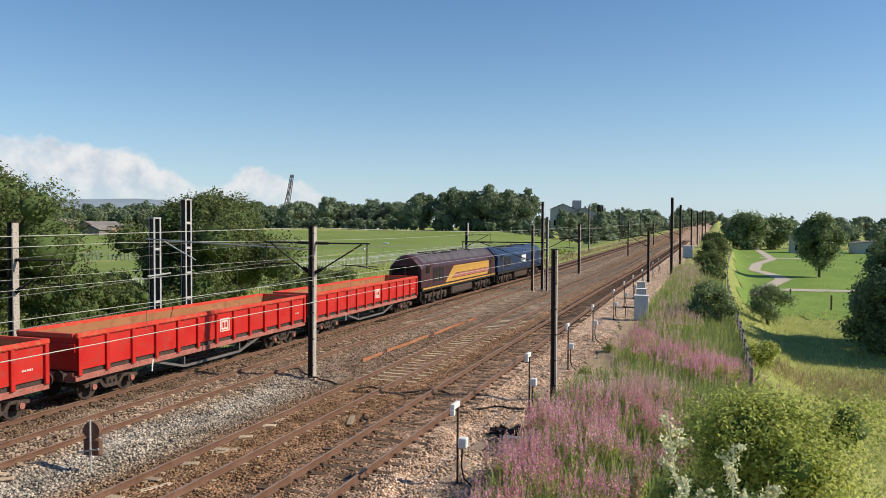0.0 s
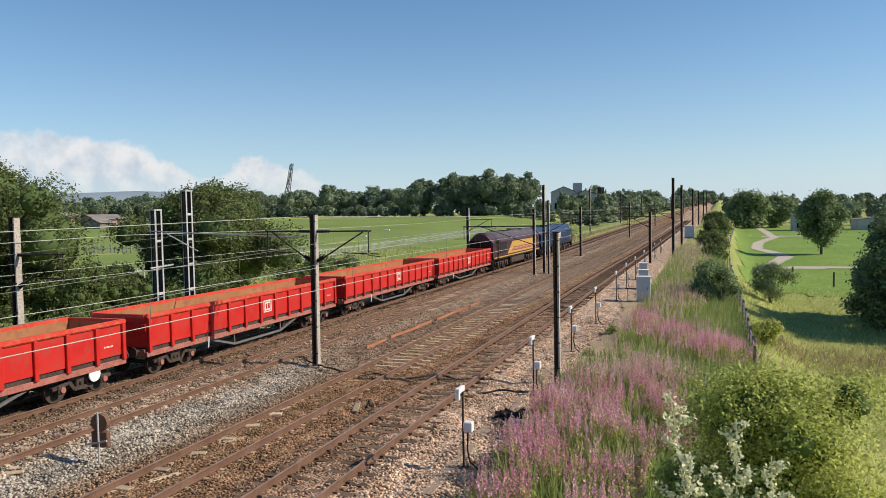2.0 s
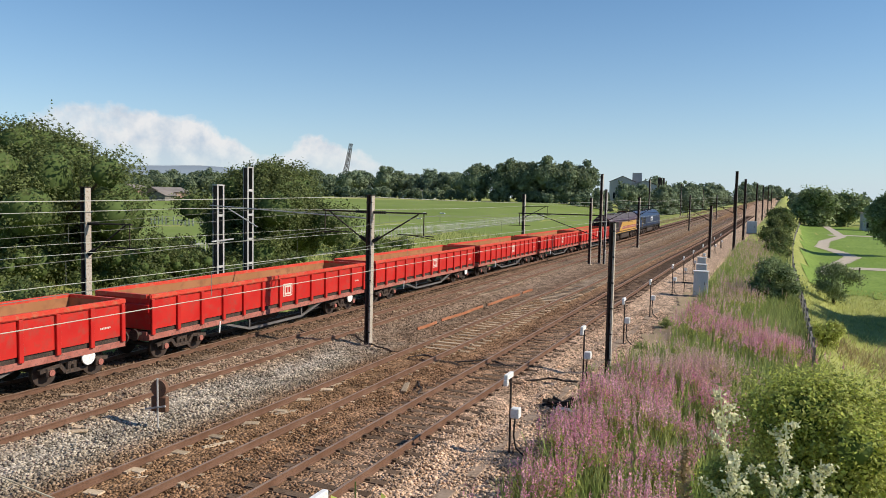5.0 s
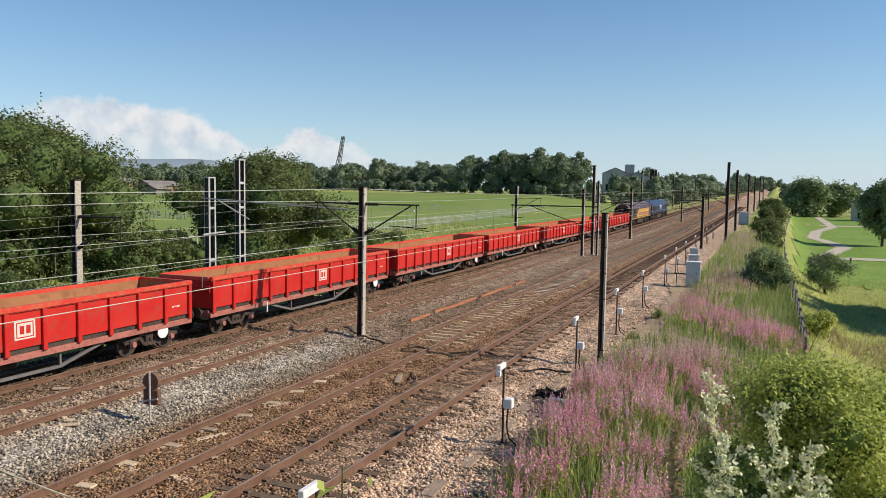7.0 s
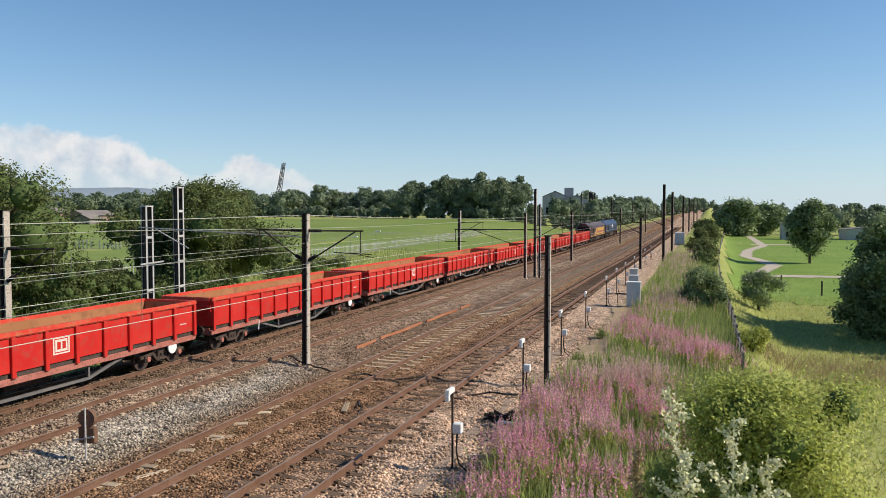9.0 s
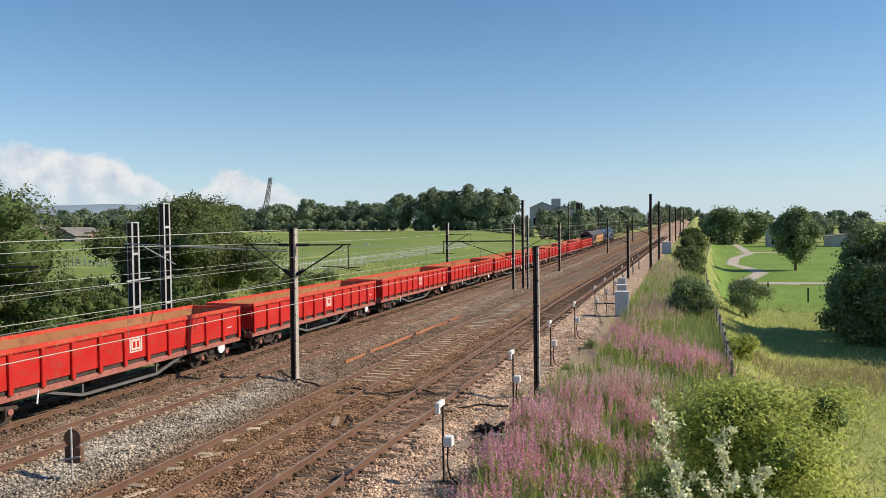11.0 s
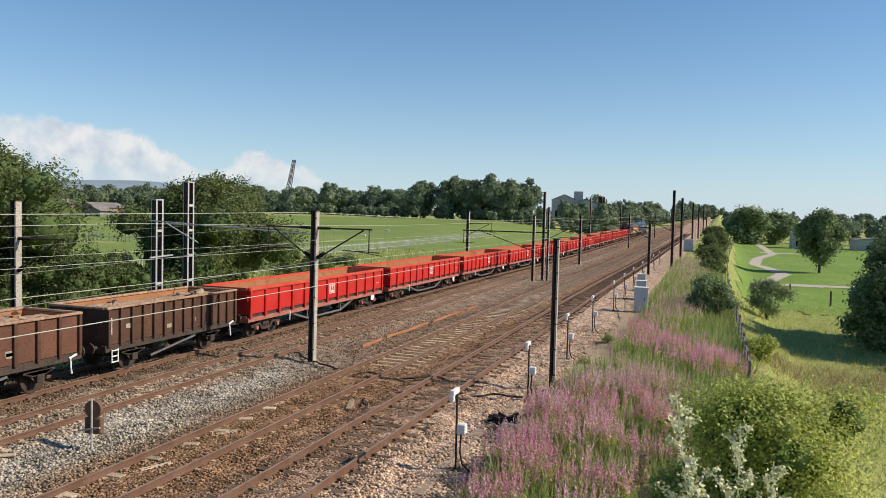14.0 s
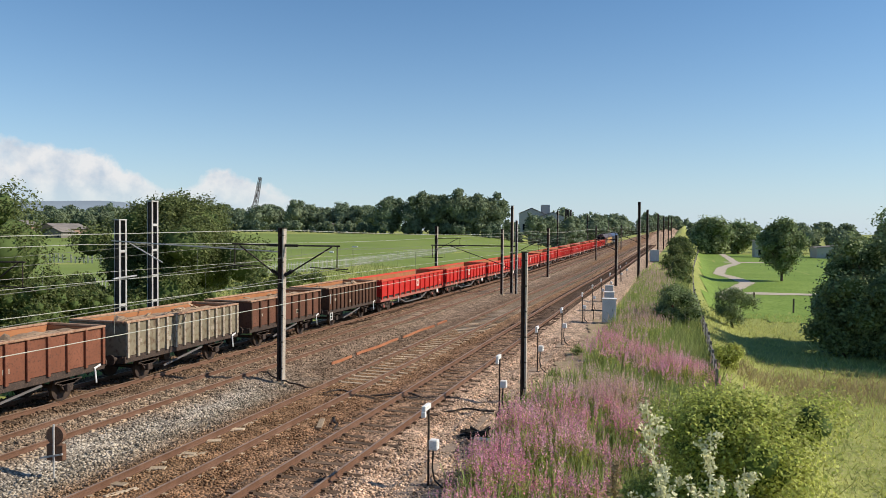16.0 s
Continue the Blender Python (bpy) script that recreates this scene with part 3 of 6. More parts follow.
def build_tracks():
    rail_profile = [(-0.07, -0.155), (0.07, -0.155), (0.07, -0.14), (0.012, -0.12), (0.012, -0.045), (0.036, -0.035), (0.036, -0.004), (-0.036, -0.004), (-0.036, -0.035), (-0.012, -0.045), (-0.012, -0.12), (-0.07, -0.14)]
    made = {}
    for kind, mat, top in (("concrete", SLEEPER, -0.163), ("timber", TIMBER, -0.158)):
        bm = bmesh.new()
        prof = [(-0.13, top - 0.1), (-0.105, top), (0.105, top), (0.13, top - 0.1)]
        lo = [bm.verts.new((-1.28, y, z)) for y, z in prof]
        hi = [bm.verts.new((1.28, y, z)) for y, z in prof]
        for i in range(3):
            bm.faces.new((lo[i], hi[i], hi[i + 1], lo[i + 1]))
        bm.faces.new(lo)
        bm.faces.new(hi[::-1])
        for s in (-0.7525, 0.7525):
            for o in (-0.13, 0.13):
                box(bm, s + o - 0.05, s + o + 0.05, -0.06, 0.06, top, top + 0.05)
        made[kind] = bm, mat
    rng = np.random.default_rng(8)
    ys = np.concatenate([[-60.0], np.arange(56, 130, 4.0), np.geomspace(130, 4000, 40)])

    def follow(profile):
        """A profile of (x, z) drawn along the swing and climb of the line."""
        bm = bmesh.new()
        k = len(profile)
        rings = [[bm.verts.new((px + lane(y), y, pz + rise(y))) for px, pz in profile] for y in ys]
        for r0, r1 in zip(rings, rings[1:]):
            for i in range(k):
                bm.faces.new((r0[i], r1[i], r1[(i + 1) % k], r0[(i + 1) % k]))
        bm.faces.new(rings[0])
        bm.faces.new(rings[-1][::-1])
        return bm
    for n, x in enumerate(TRACKS):
        t = empty("railway_track", pose(x, 0, 0), ("rusty-railed track on timber sleepers, bedded in pinkish stone", "brown dusty track on pale concrete sleepers", "rusty track half-buried in grey ballast", "dark oily track that carries the train")[n], "track", "parallel tracks", "structure")
        for s in (-0.7525, 0.7525):
            part("rail", follow([(px + s, pz) for px, pz in rail_profile]), RAIL, t, "rusty steel rail")
            part("rail_head", follow([(s - 0.03, -0.003), (s + 0.03, -0.003), (s + 0.03, 0.001), (s - 0.03, 0.001)]), RAILTOP, t, "worn running surface")
        kind = ("timber", "concrete", "concrete", "timber")[n]
        if kind in made and not isinstance(made[kind], bpy.types.Object):
            bm, mat = made[kind]
            first = part("sleeper", bm, mat, t)
            first.matrix_basis = pose(0, 12, 0)
            made[kind] = first
        first = made[kind]
        for k in range(75):
            y = 12.65 + 0.65 * k + rng.normal(0, 0.015)
            # a buried stretch on the older lines
            dz = (rng.uniform(-0.01, 0.004) if n == 0 else rng.uniform(-0.008, 0.006) + (-0.03 if y < 27 else 0.006) * (n == 1) - (0.012 if n == 2 else 0))
            again("sleeper", first, pose(rng.normal(0, 0.012), y, dz, 0, 0, rng.normal(0, 0.5)), t)
        # the farther sleepers in one piece
        bm = bmesh.new()
        for k in range(300):
            y = 12.65 + 0.65 * (75 + k)
            box(bm, lane(y) - 1.28, lane(y) + 1.28, y - 0.115, y + 0.115, rise(y) - 0.3, rise(y) - 0.161)
        tagged(part("far_sleepers", bm, first.data.materials[0], t), kind="stuff")


def small_trackside():
    """Loose cables, timber bits and the orange ducting."""
    rng = np.random.default_rng(4)
    t = empty("cable_duct", pose(0, 0, 0), "broken run of orange plastic duct on the ballast", "duct")
    prev = None
    for k in range(26):
        y = 31.6 + k * 0.7
        p = Vector((-14.72 + 0.022 * (y - 32) + 0.05 * math.sin(k), y, -0.225))
        if prev and k % 9 != 4:
            part("duct_section", beam(bmesh.new(), prev, p, 0.13, 0.05), ORANGE, t)
        prev = p
    for n, pts in enumerate(([(-15, 27.2), (-16.2, 28.3), (-17.6, 27.7), (-19, 28.2)], [(-14.9, 27.3), (-13.8, 26.4), (-13, 26.2)], [(-10.4, 22.4), (-9.8, 21.4), (-9.6, 20.7)], [(-7.4, 24.0), (-6.5, 24.6), (-5.6, 24.9)], [(-12.6, 25.2), (-11.8, 26.0), (-10.6, 25.6), (-9.3, 26.4), (-8.0, 25.8)])):
        bm = bmesh.new()
        pts = [Vector((x, y, -0.21 + 0.09 * (i % 2))) for i, (x, y) in enumerate(pts)]
        for a, b in zip(pts, pts[1:]):
            k = 6
            for i in range(k):
                u, v = a.lerp(b, i / k), a.lerp(b, (i + 1) / k)
                w = 0.06 * math.sin(i * 1.3), 0.06 * math.sin((i + 1) * 1.3)
                beam(bm, (u.x, u.y + w[0], u.z), (v.x, v.y + w[1], v.z), 0.035, n=6)
        tagged(part("track_cable", bm, DARKSTEEL), "rusty cable looped over the ballast", "cable", "loose cables")
    for x, y, r, l in ((-12.6, 20.5, 70, 0.9), (-12.1, 17.4, 60, 0.7), (-12.0, 14.4, 65, 0.8), (-15.9, 13.6, 40, 0.6), (-10.4, 21.5, 110, 1.1), (-12.8, 23.6, 85, 0.9), (-18.9, 16.0, 30, 0.5)):
        bm = box(bmesh.new(), -l / 2, l / 2, -0.09, 0.09, 0, 0.05, 0.012)
        ob = tagged(part("timber_offcut", bm, SLEEPER), "pale weathered timber offcut lying on the ballast", "timber", "timber offcuts")
        ob.matrix_world = pose(x, y, -0.2, 0, 0, r)
    for k in range(9):
        bm = box(bmesh.new(), -0.2, 0.2, -0.11, 0.11, 0, 0.05, 0.012)
        ob = tagged(part("sleeper_end", bm, SLEEPER), "pale patch of a buried sleeper beside the rail", "sleeper", "buried sleepers")
        ob.matrix_world = pose(-12.33 + rng.normal(0, 0.05), 9.6 + 1.3 * k, -0.178, 0, 0, rng.normal(0, 14))
    # the black heap beside the near line
    bm = bmesh.new()
    for k in range(9):
        a = rng.uniform(0, 6.28)
        beam(bm, (0.5 * math.cos(a), 0.35 * math.sin(a), 0.03), (0.5 * math.cos(a + 2.5), 0.35 * math.sin(a + 2.5), rng.uniform(0.05, 0.3)), 0.1, 0.05)
    ob = tagged(part("scrap_heap", bm, BLACK), "heap of black broken ducting on the stones", "scrap")
    ob.matrix_world = pose(-5.45, 21.9, -0.3)
    bm = beam(bmesh.new(), (-0.35, 0, 0), (0.4, 0.1, 0.03), 0.14, 0.05)
    ob = tagged(part("broken_lid", bm, WHITE), "pale broken trough lid beside black scrap", "lid")
    ob.matrix_world = pose(-5.2, 21.5, -0.24, 0, 0, -25)


def trough_route():
    """The concrete cable trough along the cess, lid by lid."""
    t = empty("cable_trough", pose(-5.9, 0, 0), "concrete cable trough half-sunk in ballast", "trough", kind="structure")
    bm = box(bmesh.new(), -0.16, 0.16, -0.44, 0.44, -0.36, -0.245, 0.01)
    first = part("trough_lid", bm, TROUGH, t)
    first.matrix_basis = pose(0, 14, 0)
    rng = np.random.default_rng(2)
    for k in range(1, 34):
        again("trough_lid", first, pose(rng.normal(0, 0.03) + 0.012 * k, 14 + 0.92 * k, rng.uniform(-0.07, -0.01), 0, rng.normal(0, 3), rng.normal(0, 2)), t)


# ---- the line's masts and wires ----


def insulator(bm, a, b, r=0.075):
    a, b = Vector(a), Vector(b)
    for i in range(6):
        taper(bm, a.lerp(b, i / 6), a.lerp(b, (i + 0.6) / 6), r, r * 0.55, 8)


def cantilever(t, side, z, reach, long_tube=True):
    """Tubular bracket on a mast: top tube, strut, dropper, registration arm, insulators."""
    s = side
    bm = beam(bmesh.new(), (0.2 * s, 0, z), (reach * s, 0, z + 0.02), 0.032, n=8)
    part("top_tube", bm, DARKSTEEL, t)
    bm = beam(bmesh.new(), (0.45 * s, 0, z - 1.05), (reach * 0.86 * s, 0, z - 0.02), 0.032, n=8)
    part("strut", bm, DARKSTEEL, t)
    bm = beam(bmesh.new(), ((reach - 0.12) * s, 0, z), ((reach - 0.12) * s, 0, z - 0.95), 0.022, n=6)
    part("drop_tube", bm, DARKSTEEL, t)
    bm = beam(bmesh.new(), ((reach - 1.3) * s, 0, z - 0.86), ((reach + 0.35) * s, 0, z - 0.9), 0.022, n=6)
    beam(bm, ((reach - 0.5) * s, 0, z - 0.9), ((reach + 0.45) * s, 0, z - 1.02), 0.014, n=6)
    part("registration_arm", bm, DARKSTEEL, t)
    for a, b, r in (((0.16 * s, 0, z), (0.75 * s, 0, z + 0.005), 0.075), ((0.14 * s, 0, z - 1.2), (0.5 * s, 0, z - 1.0), 0.09)):
        bm = beam(bmesh.new(), a, b, 0.03, n=6)
        insulator(bm, a, b, r)
        part("insulator", bm, BLACK, t, "dark ribbed insulator")


def concrete_mast(x, y, h, w, label, arms=(), lean=0.0):
    """A mast of H section: two flanges and a recessed web, bands, cap and footing."""
    t = empty("catenary_mast", pose(x, y, -0.35 + float(rise(y)), 0, lean, 0), label, "mast", "line masts")
    a = w / 2
    # left flange and web carry shade in their colour, right flange the lit tone
    for s in (-1, 1):
        f = 0.06
        part("flange", box(bmesh.new(), min(s * a, s * (a - f)), max(s * a, s * (a - f)), -a, a, 0, h), MASTSHADE if s < 0 else CONC, t)
    part("web", box(bmesh.new(), -a + f, a - f, -0.02, 0.02, 0, h), MASTSHADE, t)
    first = None
    for z in np.linspace(0.6, h - 0.3, 6):
        if first is None:
            first = part("band", box(bmesh.new(), -a - 0.012, a + 0.012, -a - 0.008, -a + 0.004, 0, 0.05), DARKSTEEL, t)
            first.matrix_basis = pose(0, 0, z)
        else:
            again("band", first, pose(0, 0, z), t)
    part("footing", box(bmesh.new(), -a - 0.12, a + 0.12, -a - 0.12, a + 0.12, -0.2, 0.1, 0.03), SLEEPER, t, "concrete footing")
    part("cap", box(bmesh.new(), -a - 0.02, a + 0.02, -a - 0.02, a + 0.02, h, h + 0.04), DARKSTEEL, t)
    for side, z, reach in arms:
        cantilever(t, side, z, reach)
    return t


def lattice_mast(x, y, h, w, d, label):
    """Two channels joined by batten plates, open between."""
    t = empty("lattice_mast", pose(x, y, gz(x, y) - 0.1), label, "mast", "lattice masts")
    for s in (-1, 1):
        bm = box(bmesh.new(), -d / 2, d / 2 - 0.012, s * w / 2 - 0.012, s * w / 2 + 0.012, 0, h)
        part("channel", bm, DARKSTEEL, t, "dark channel web")
        for x in (-d / 2 - 0.006, d / 2):
            bm = box(bmesh.new(), x - 0.008, x + 0.008, s * w / 2 - 0.05, s * w / 2 + 0.05, 0, h)
            part("flange", bm, STEEL, t, "pale galvanised flange")
    z = 0.4
    while z < h - 0.4:
        part("batten", box(bmesh.new(), d / 2 - 0.006, d / 2 + 0.006, -w / 2 + 0.05, w / 2 - 0.05, z, z + 0.12), STEEL, t)
        z += 1.25
    bm = box(bmesh.new(), -d / 2 - 0.02, d / 2 + 0.02, -w / 2 - 0.06, w / 2 + 0.06, h, h + 0.06)
    part("cap", bm, STEEL, t)
    return t


def build_masts():
    concrete_mast(-15.03, 27.4, 6.3, 0.25, "pinkish concrete line mast with brackets on both sides", [(1, 5.62, 2.55), (-1, 5.62, 2.3)], 0.4)
    concrete_mast(-4.93, 26.8, 5.5, 0.2, "dark-shaded steel mast standing at the cess")
    concrete_mast(-24.5, 21.6, 6.4, 0.27, "pale concrete mast before scrub", [(1, 5.0, 2.4)])
    concrete_mast(-15.35, 71.5, 6.4, 0.24, "slim dark mast among the lines")
    t = concrete_mast(-14.85, 73.8, 8.75, 0.26, "tall dark mast with a long boom over two lines")
    bm = beam(bmesh.new(), (-8.4, 0, 4.75), (0.4, 0, 4.75), 0.1, 0.12)
    beam(bm, (-8.3, 0, 4.75), (-8.3, 0, 3.5), 0.06, 0.06)
    beam(bm, (-9.4, 0, 3.5), (-7.2, 0, 3.5), 0.05, 0.05)
    part("boom", bm, DARKSTEEL, t)
    bm = beam(bmesh.new(), (-6.4, 0, 4.7), (-0.2, 0, 2.6), 0.07, 0.07)
    part("strut", bm, DARKSTEEL, t)
    cantilever(t, 1, 5.2, 2.8)
    lattice_mast(-14.35, 73.6, 7.6, 0.26, 0.16, "narrow pale lattice mast beside the tall dark mast")
    concrete_mast(-15.2, 99.8, 6.6, 0.3, "dark mast between the middle lines", [(1, 5.6, 2.4), (-1, 5.6, 2.2)])
    concrete_mast(-5.6, 88.0, 5.85, 0.3, "dark mast beside the equipment cabinets", [(-1, 5.4, 2.6)])
    for y, h in ((103.2, 10.1), (125.6, 9.5), (174.8, 9.4), (220.2, 9.4), (280.0, 9.6), (340.0, 9.8)):
        concrete_mast(-4.2 + float(lane(y)), y, h, 0.36, "tall dark mast receding along the line", [(-1, 6.0, 3.2)])
    for y in (150, 210, 280, 370, 480):
        concrete_mast(-15.0 + float(lane(y)), y, 6.8, 0.28, "dark mast between the receding lines", [(1, 5.7, 2.4), (-1, 5.7, 2.2)])
    for y, h in ((79.6, 6.7), (126, 6.7), (175, 10.1), (243, 9.8), (330, 8.7)):
        concrete_mast(-24.5, y, h, 0.3, "slim mast on the field side of the line", [(1, 5.4, 2.8)])
    lattice_mast(-24.5, 31.7, 7.85, 0.4, 0.26, "tall galvanised lattice mast before a bushy tree")
    t = lattice_mast(-24.5, 29.4, 6.9, 0.42, 0.26, "galvanised lattice mast with wire anchors")
    bm = beam(bmesh.new(), (0, -0.6, 5.95), (9.4, -1.6, 5.6), 0.03, n=6)
    beam(bm, (0, -0.5, 4.2), (0.4, 0.6, 4.3), 0.06, 0.1)
    beam(bm, (1.0, -0.6, 5.85), (2.6, -0.4, 5.0), 0.03, n=6)
    part("anchor_arm", bm, STEEL, t)


def wire_run(name, label, xs, z_at, y0, y1, r, zig=0.0, span=60.0, phase=27.4, mat=WIRE):
    bm = bmesh.new()
    prev = None
    ys = np.concatenate([np.arange(y0, 140, 3.0), np.arange(140, y1, 15.0)])
    for y in ys:
        u = ((y - phase) / span) % 1.0
        p = Vector((xs + float(lane(y)) + zig * math.cos(math.pi * (y - phase) / span), y, z_at(u) + float(rise(y))))
        if prev is not None:
            beam(bm, prev, p, r, n=5)
        prev = p
    return tagged(part(name, bm, mat), label, "wire", "overhead wires")


def build_wires():
    for n, x in enumerate(TRACKS):
        wire_run("contact_wire", "taut pale contact wire above a track", x, lambda u: 4.25 - 0.03 * math.sin(math.pi * u), -30, 600, 0.007, 0.2)
        wire_run("catenary_wire", "sagging dark catenary wire above a track", x, lambda u: 5.25 - 0.75 * math.sin(math.pi * u), -30, 600, 0.006, 0.15, mat=DARKWIRE)
        t = empty("dropper_wires", pose(x, 0, 0), "thin vertical droppers between two wires", "wire", "overhead wires")
        for y in np.arange(10, 130, 7.5):
            u = ((y - 27.4) / 60.0) % 1.0
            dx, dz = float(lane(y)), float(rise(y))
            part("dropper", beam(bmesh.new(), (dx, y, 4.23 + dz), (dx, y, 5.25 - 0.75 * math.sin(math.pi * u) + dz), 0.006), DARKWIRE, t)
    wire_run("earth_wire", "pale earth wire slung along the masts", -24.3, lambda u: 5.2 - 0.25 * math.sin(math.pi * u), -30, 320, 0.012)
    wire_run("earth_wire", "pale earth wire slung along the masts", -15.2, lambda u: 5.9 - 0.3 * math.sin(math.pi * u), 10, 320, 0.010)


# ---- trackside boxes and posts ----


def marker_post(x, y, turn, top=True, h=1.95, boxed=True):
    t = empty("marker_post", pose(x, y, -0.33, 0, 0, turn), "thin grey post with white plate and junction box" if top else "short grey post with a white junction box", "post", "cess posts")
    part("pole", beam(bmesh.new(), (0, 0, 0), (0, 0, h), 0.028, n=8), DARKSTEEL, t)
    if top:
        bm = bmesh.new()
        box(bm, -0.05, 0.05, -0.42, 0.04, h, h + 0.13, 0.012)
        box(bm, -0.05, 0.05, -0.44, -0.33, h - 0.14, h, 0.01)
        part("plate", bm, WHITE, t, "white angled plate")
    if boxed:
        part("junction_box", box(bmesh.new(), 0.03, 0.25, -0.1, 0.1, 0.95 * h / 1.95, 1.2 * h / 1.95, 0.02), WHITE, t, "white junction box")
        bm = bmesh.new()
        pts = [(0.12, 0, 0.95), (0.1, 0, 0.5), (0.16, 0, 0.2), (0.35, 0.05, 0.02)]
        for a, b in zip(pts, pts[1:]):
            beam(bm, a, b, 0.022, n=6)
        part("cable", bm, BLACK, t)
    part("base", box(bmesh.new(), -0.1, 0.1, -0.1, 0.1, -0.1, 0.06, 0.01), DARKSTEEL, t)


def build_trackside():
    for x, y, top in ((-5.5, 17.3, True), (-5.4, 24.9, True), (-5.45, 33.0, True), (-5.5, 41.4, True), (-5.55, 52.2, True), (-5.6, 60, True), (-5.6, 68, True), (-5.6, 78, True), (-5.7, 95, True), (-5.7, 106, True)):
        marker_post(x + float(lane(y)) * 0.5, y, 0, top)
    marker_post(-5.6, 9.0, 0, True, 1.95, False)
    # the little ground signal, seen from behind
    t = empty("ground_signal", pose(-14.62, 15.2, -0.33, 0, 0, 8), "rusty brown ground signal seen from behind beside the track", "signal")
    part("pole", beam(bmesh.new(), (0, -0.1, 0), (0, -0.1, 1.35), 0.025, n=8), STEEL, t)
    bm = box(bmesh.new(), -0.24, 0.22, -0.06, 0.1, 0.42, 0.83, 0.02)
    part("lamp_case", bm, RAIL, t)
    bm = beam(bmesh.new(), (0, -0.06, 1.06), (0, 0.06, 1.06), 0.23, n=20)
    part("disc", bm, RAIL, t)
    part("bracket", beam(bmesh.new(), (-0.35, -0.12, 0.5), (0.25, -0.12, 0.62), 0.04, 0.04), STEEL, t, "pale bracket")
    # equipment cabinets
    for k, (x, y, w, d, h) in enumerate(((-3.77, 52.5, 0.92, 0.6, 1.68), (-4.35, 60.5, 0.75, 0.5, 1.5), (-4.9, 68.0, 0.7, 0.5, 1.5), (-2.4, 150.0, 1.7, 1.4, 2.2))):
        t = empty("equipment_cabinet", pose(x, y, -0.36 + float(rise(y)), 0, 0, 3), "pale grey steel equipment cabinet on a plinth beside the line" if k < 3 else "pale relay cabin far along the line", "cabinet", "cabinets")
        part("body", box(bmesh.new(), -w / 2, w / 2, -d / 2, d / 2, 0.1, h, 0.015), CABGREY, t)
        part("top", box(bmesh.new(), -w / 2 - 0.04, w / 2 + 0.04, -d / 2 - 0.04, d / 2 + 0.04, h, h + 0.06, 0.015), WHITE, t, "paler overhanging lid")
        part("plinth", box(bmesh.new(), -w / 2 - 0.05, w / 2 + 0.05, -d / 2 - 0.05, d / 2 + 0.05, -0.15, 0.1), SLEEPER, t)
        part("door", box(bmesh.new(), -w / 2 + 0.05, w / 2 - 0.05, -d / 2 - 0.012, -d / 2, 0.16, h - 0.06), CABGREY, t)
        part("handle", box(bmesh.new(), w * 0.25, w * 0.28, -d / 2 - 0.05, -d / 2 - 0.012, h * 0.5, h * 0.62), DARKSTEEL, t)
    # low rail beside the cabinets
    t = empty("low_rail", pose(-5.0, 54.5, -0.36), "dark low steel rail on short legs beside the cabinet", "rail")
    for dx in (0, 0.7):
        part("leg", beam(bmesh.new(), (dx, 0, 0), (dx, 0, 0.7), 0.05), DARKSTEEL, t)
    part("bar", beam(bmesh.new(), (-0.2, 0, 0.7), (0.9, 0, 0.66), 0.06), DARKSTEEL, t)


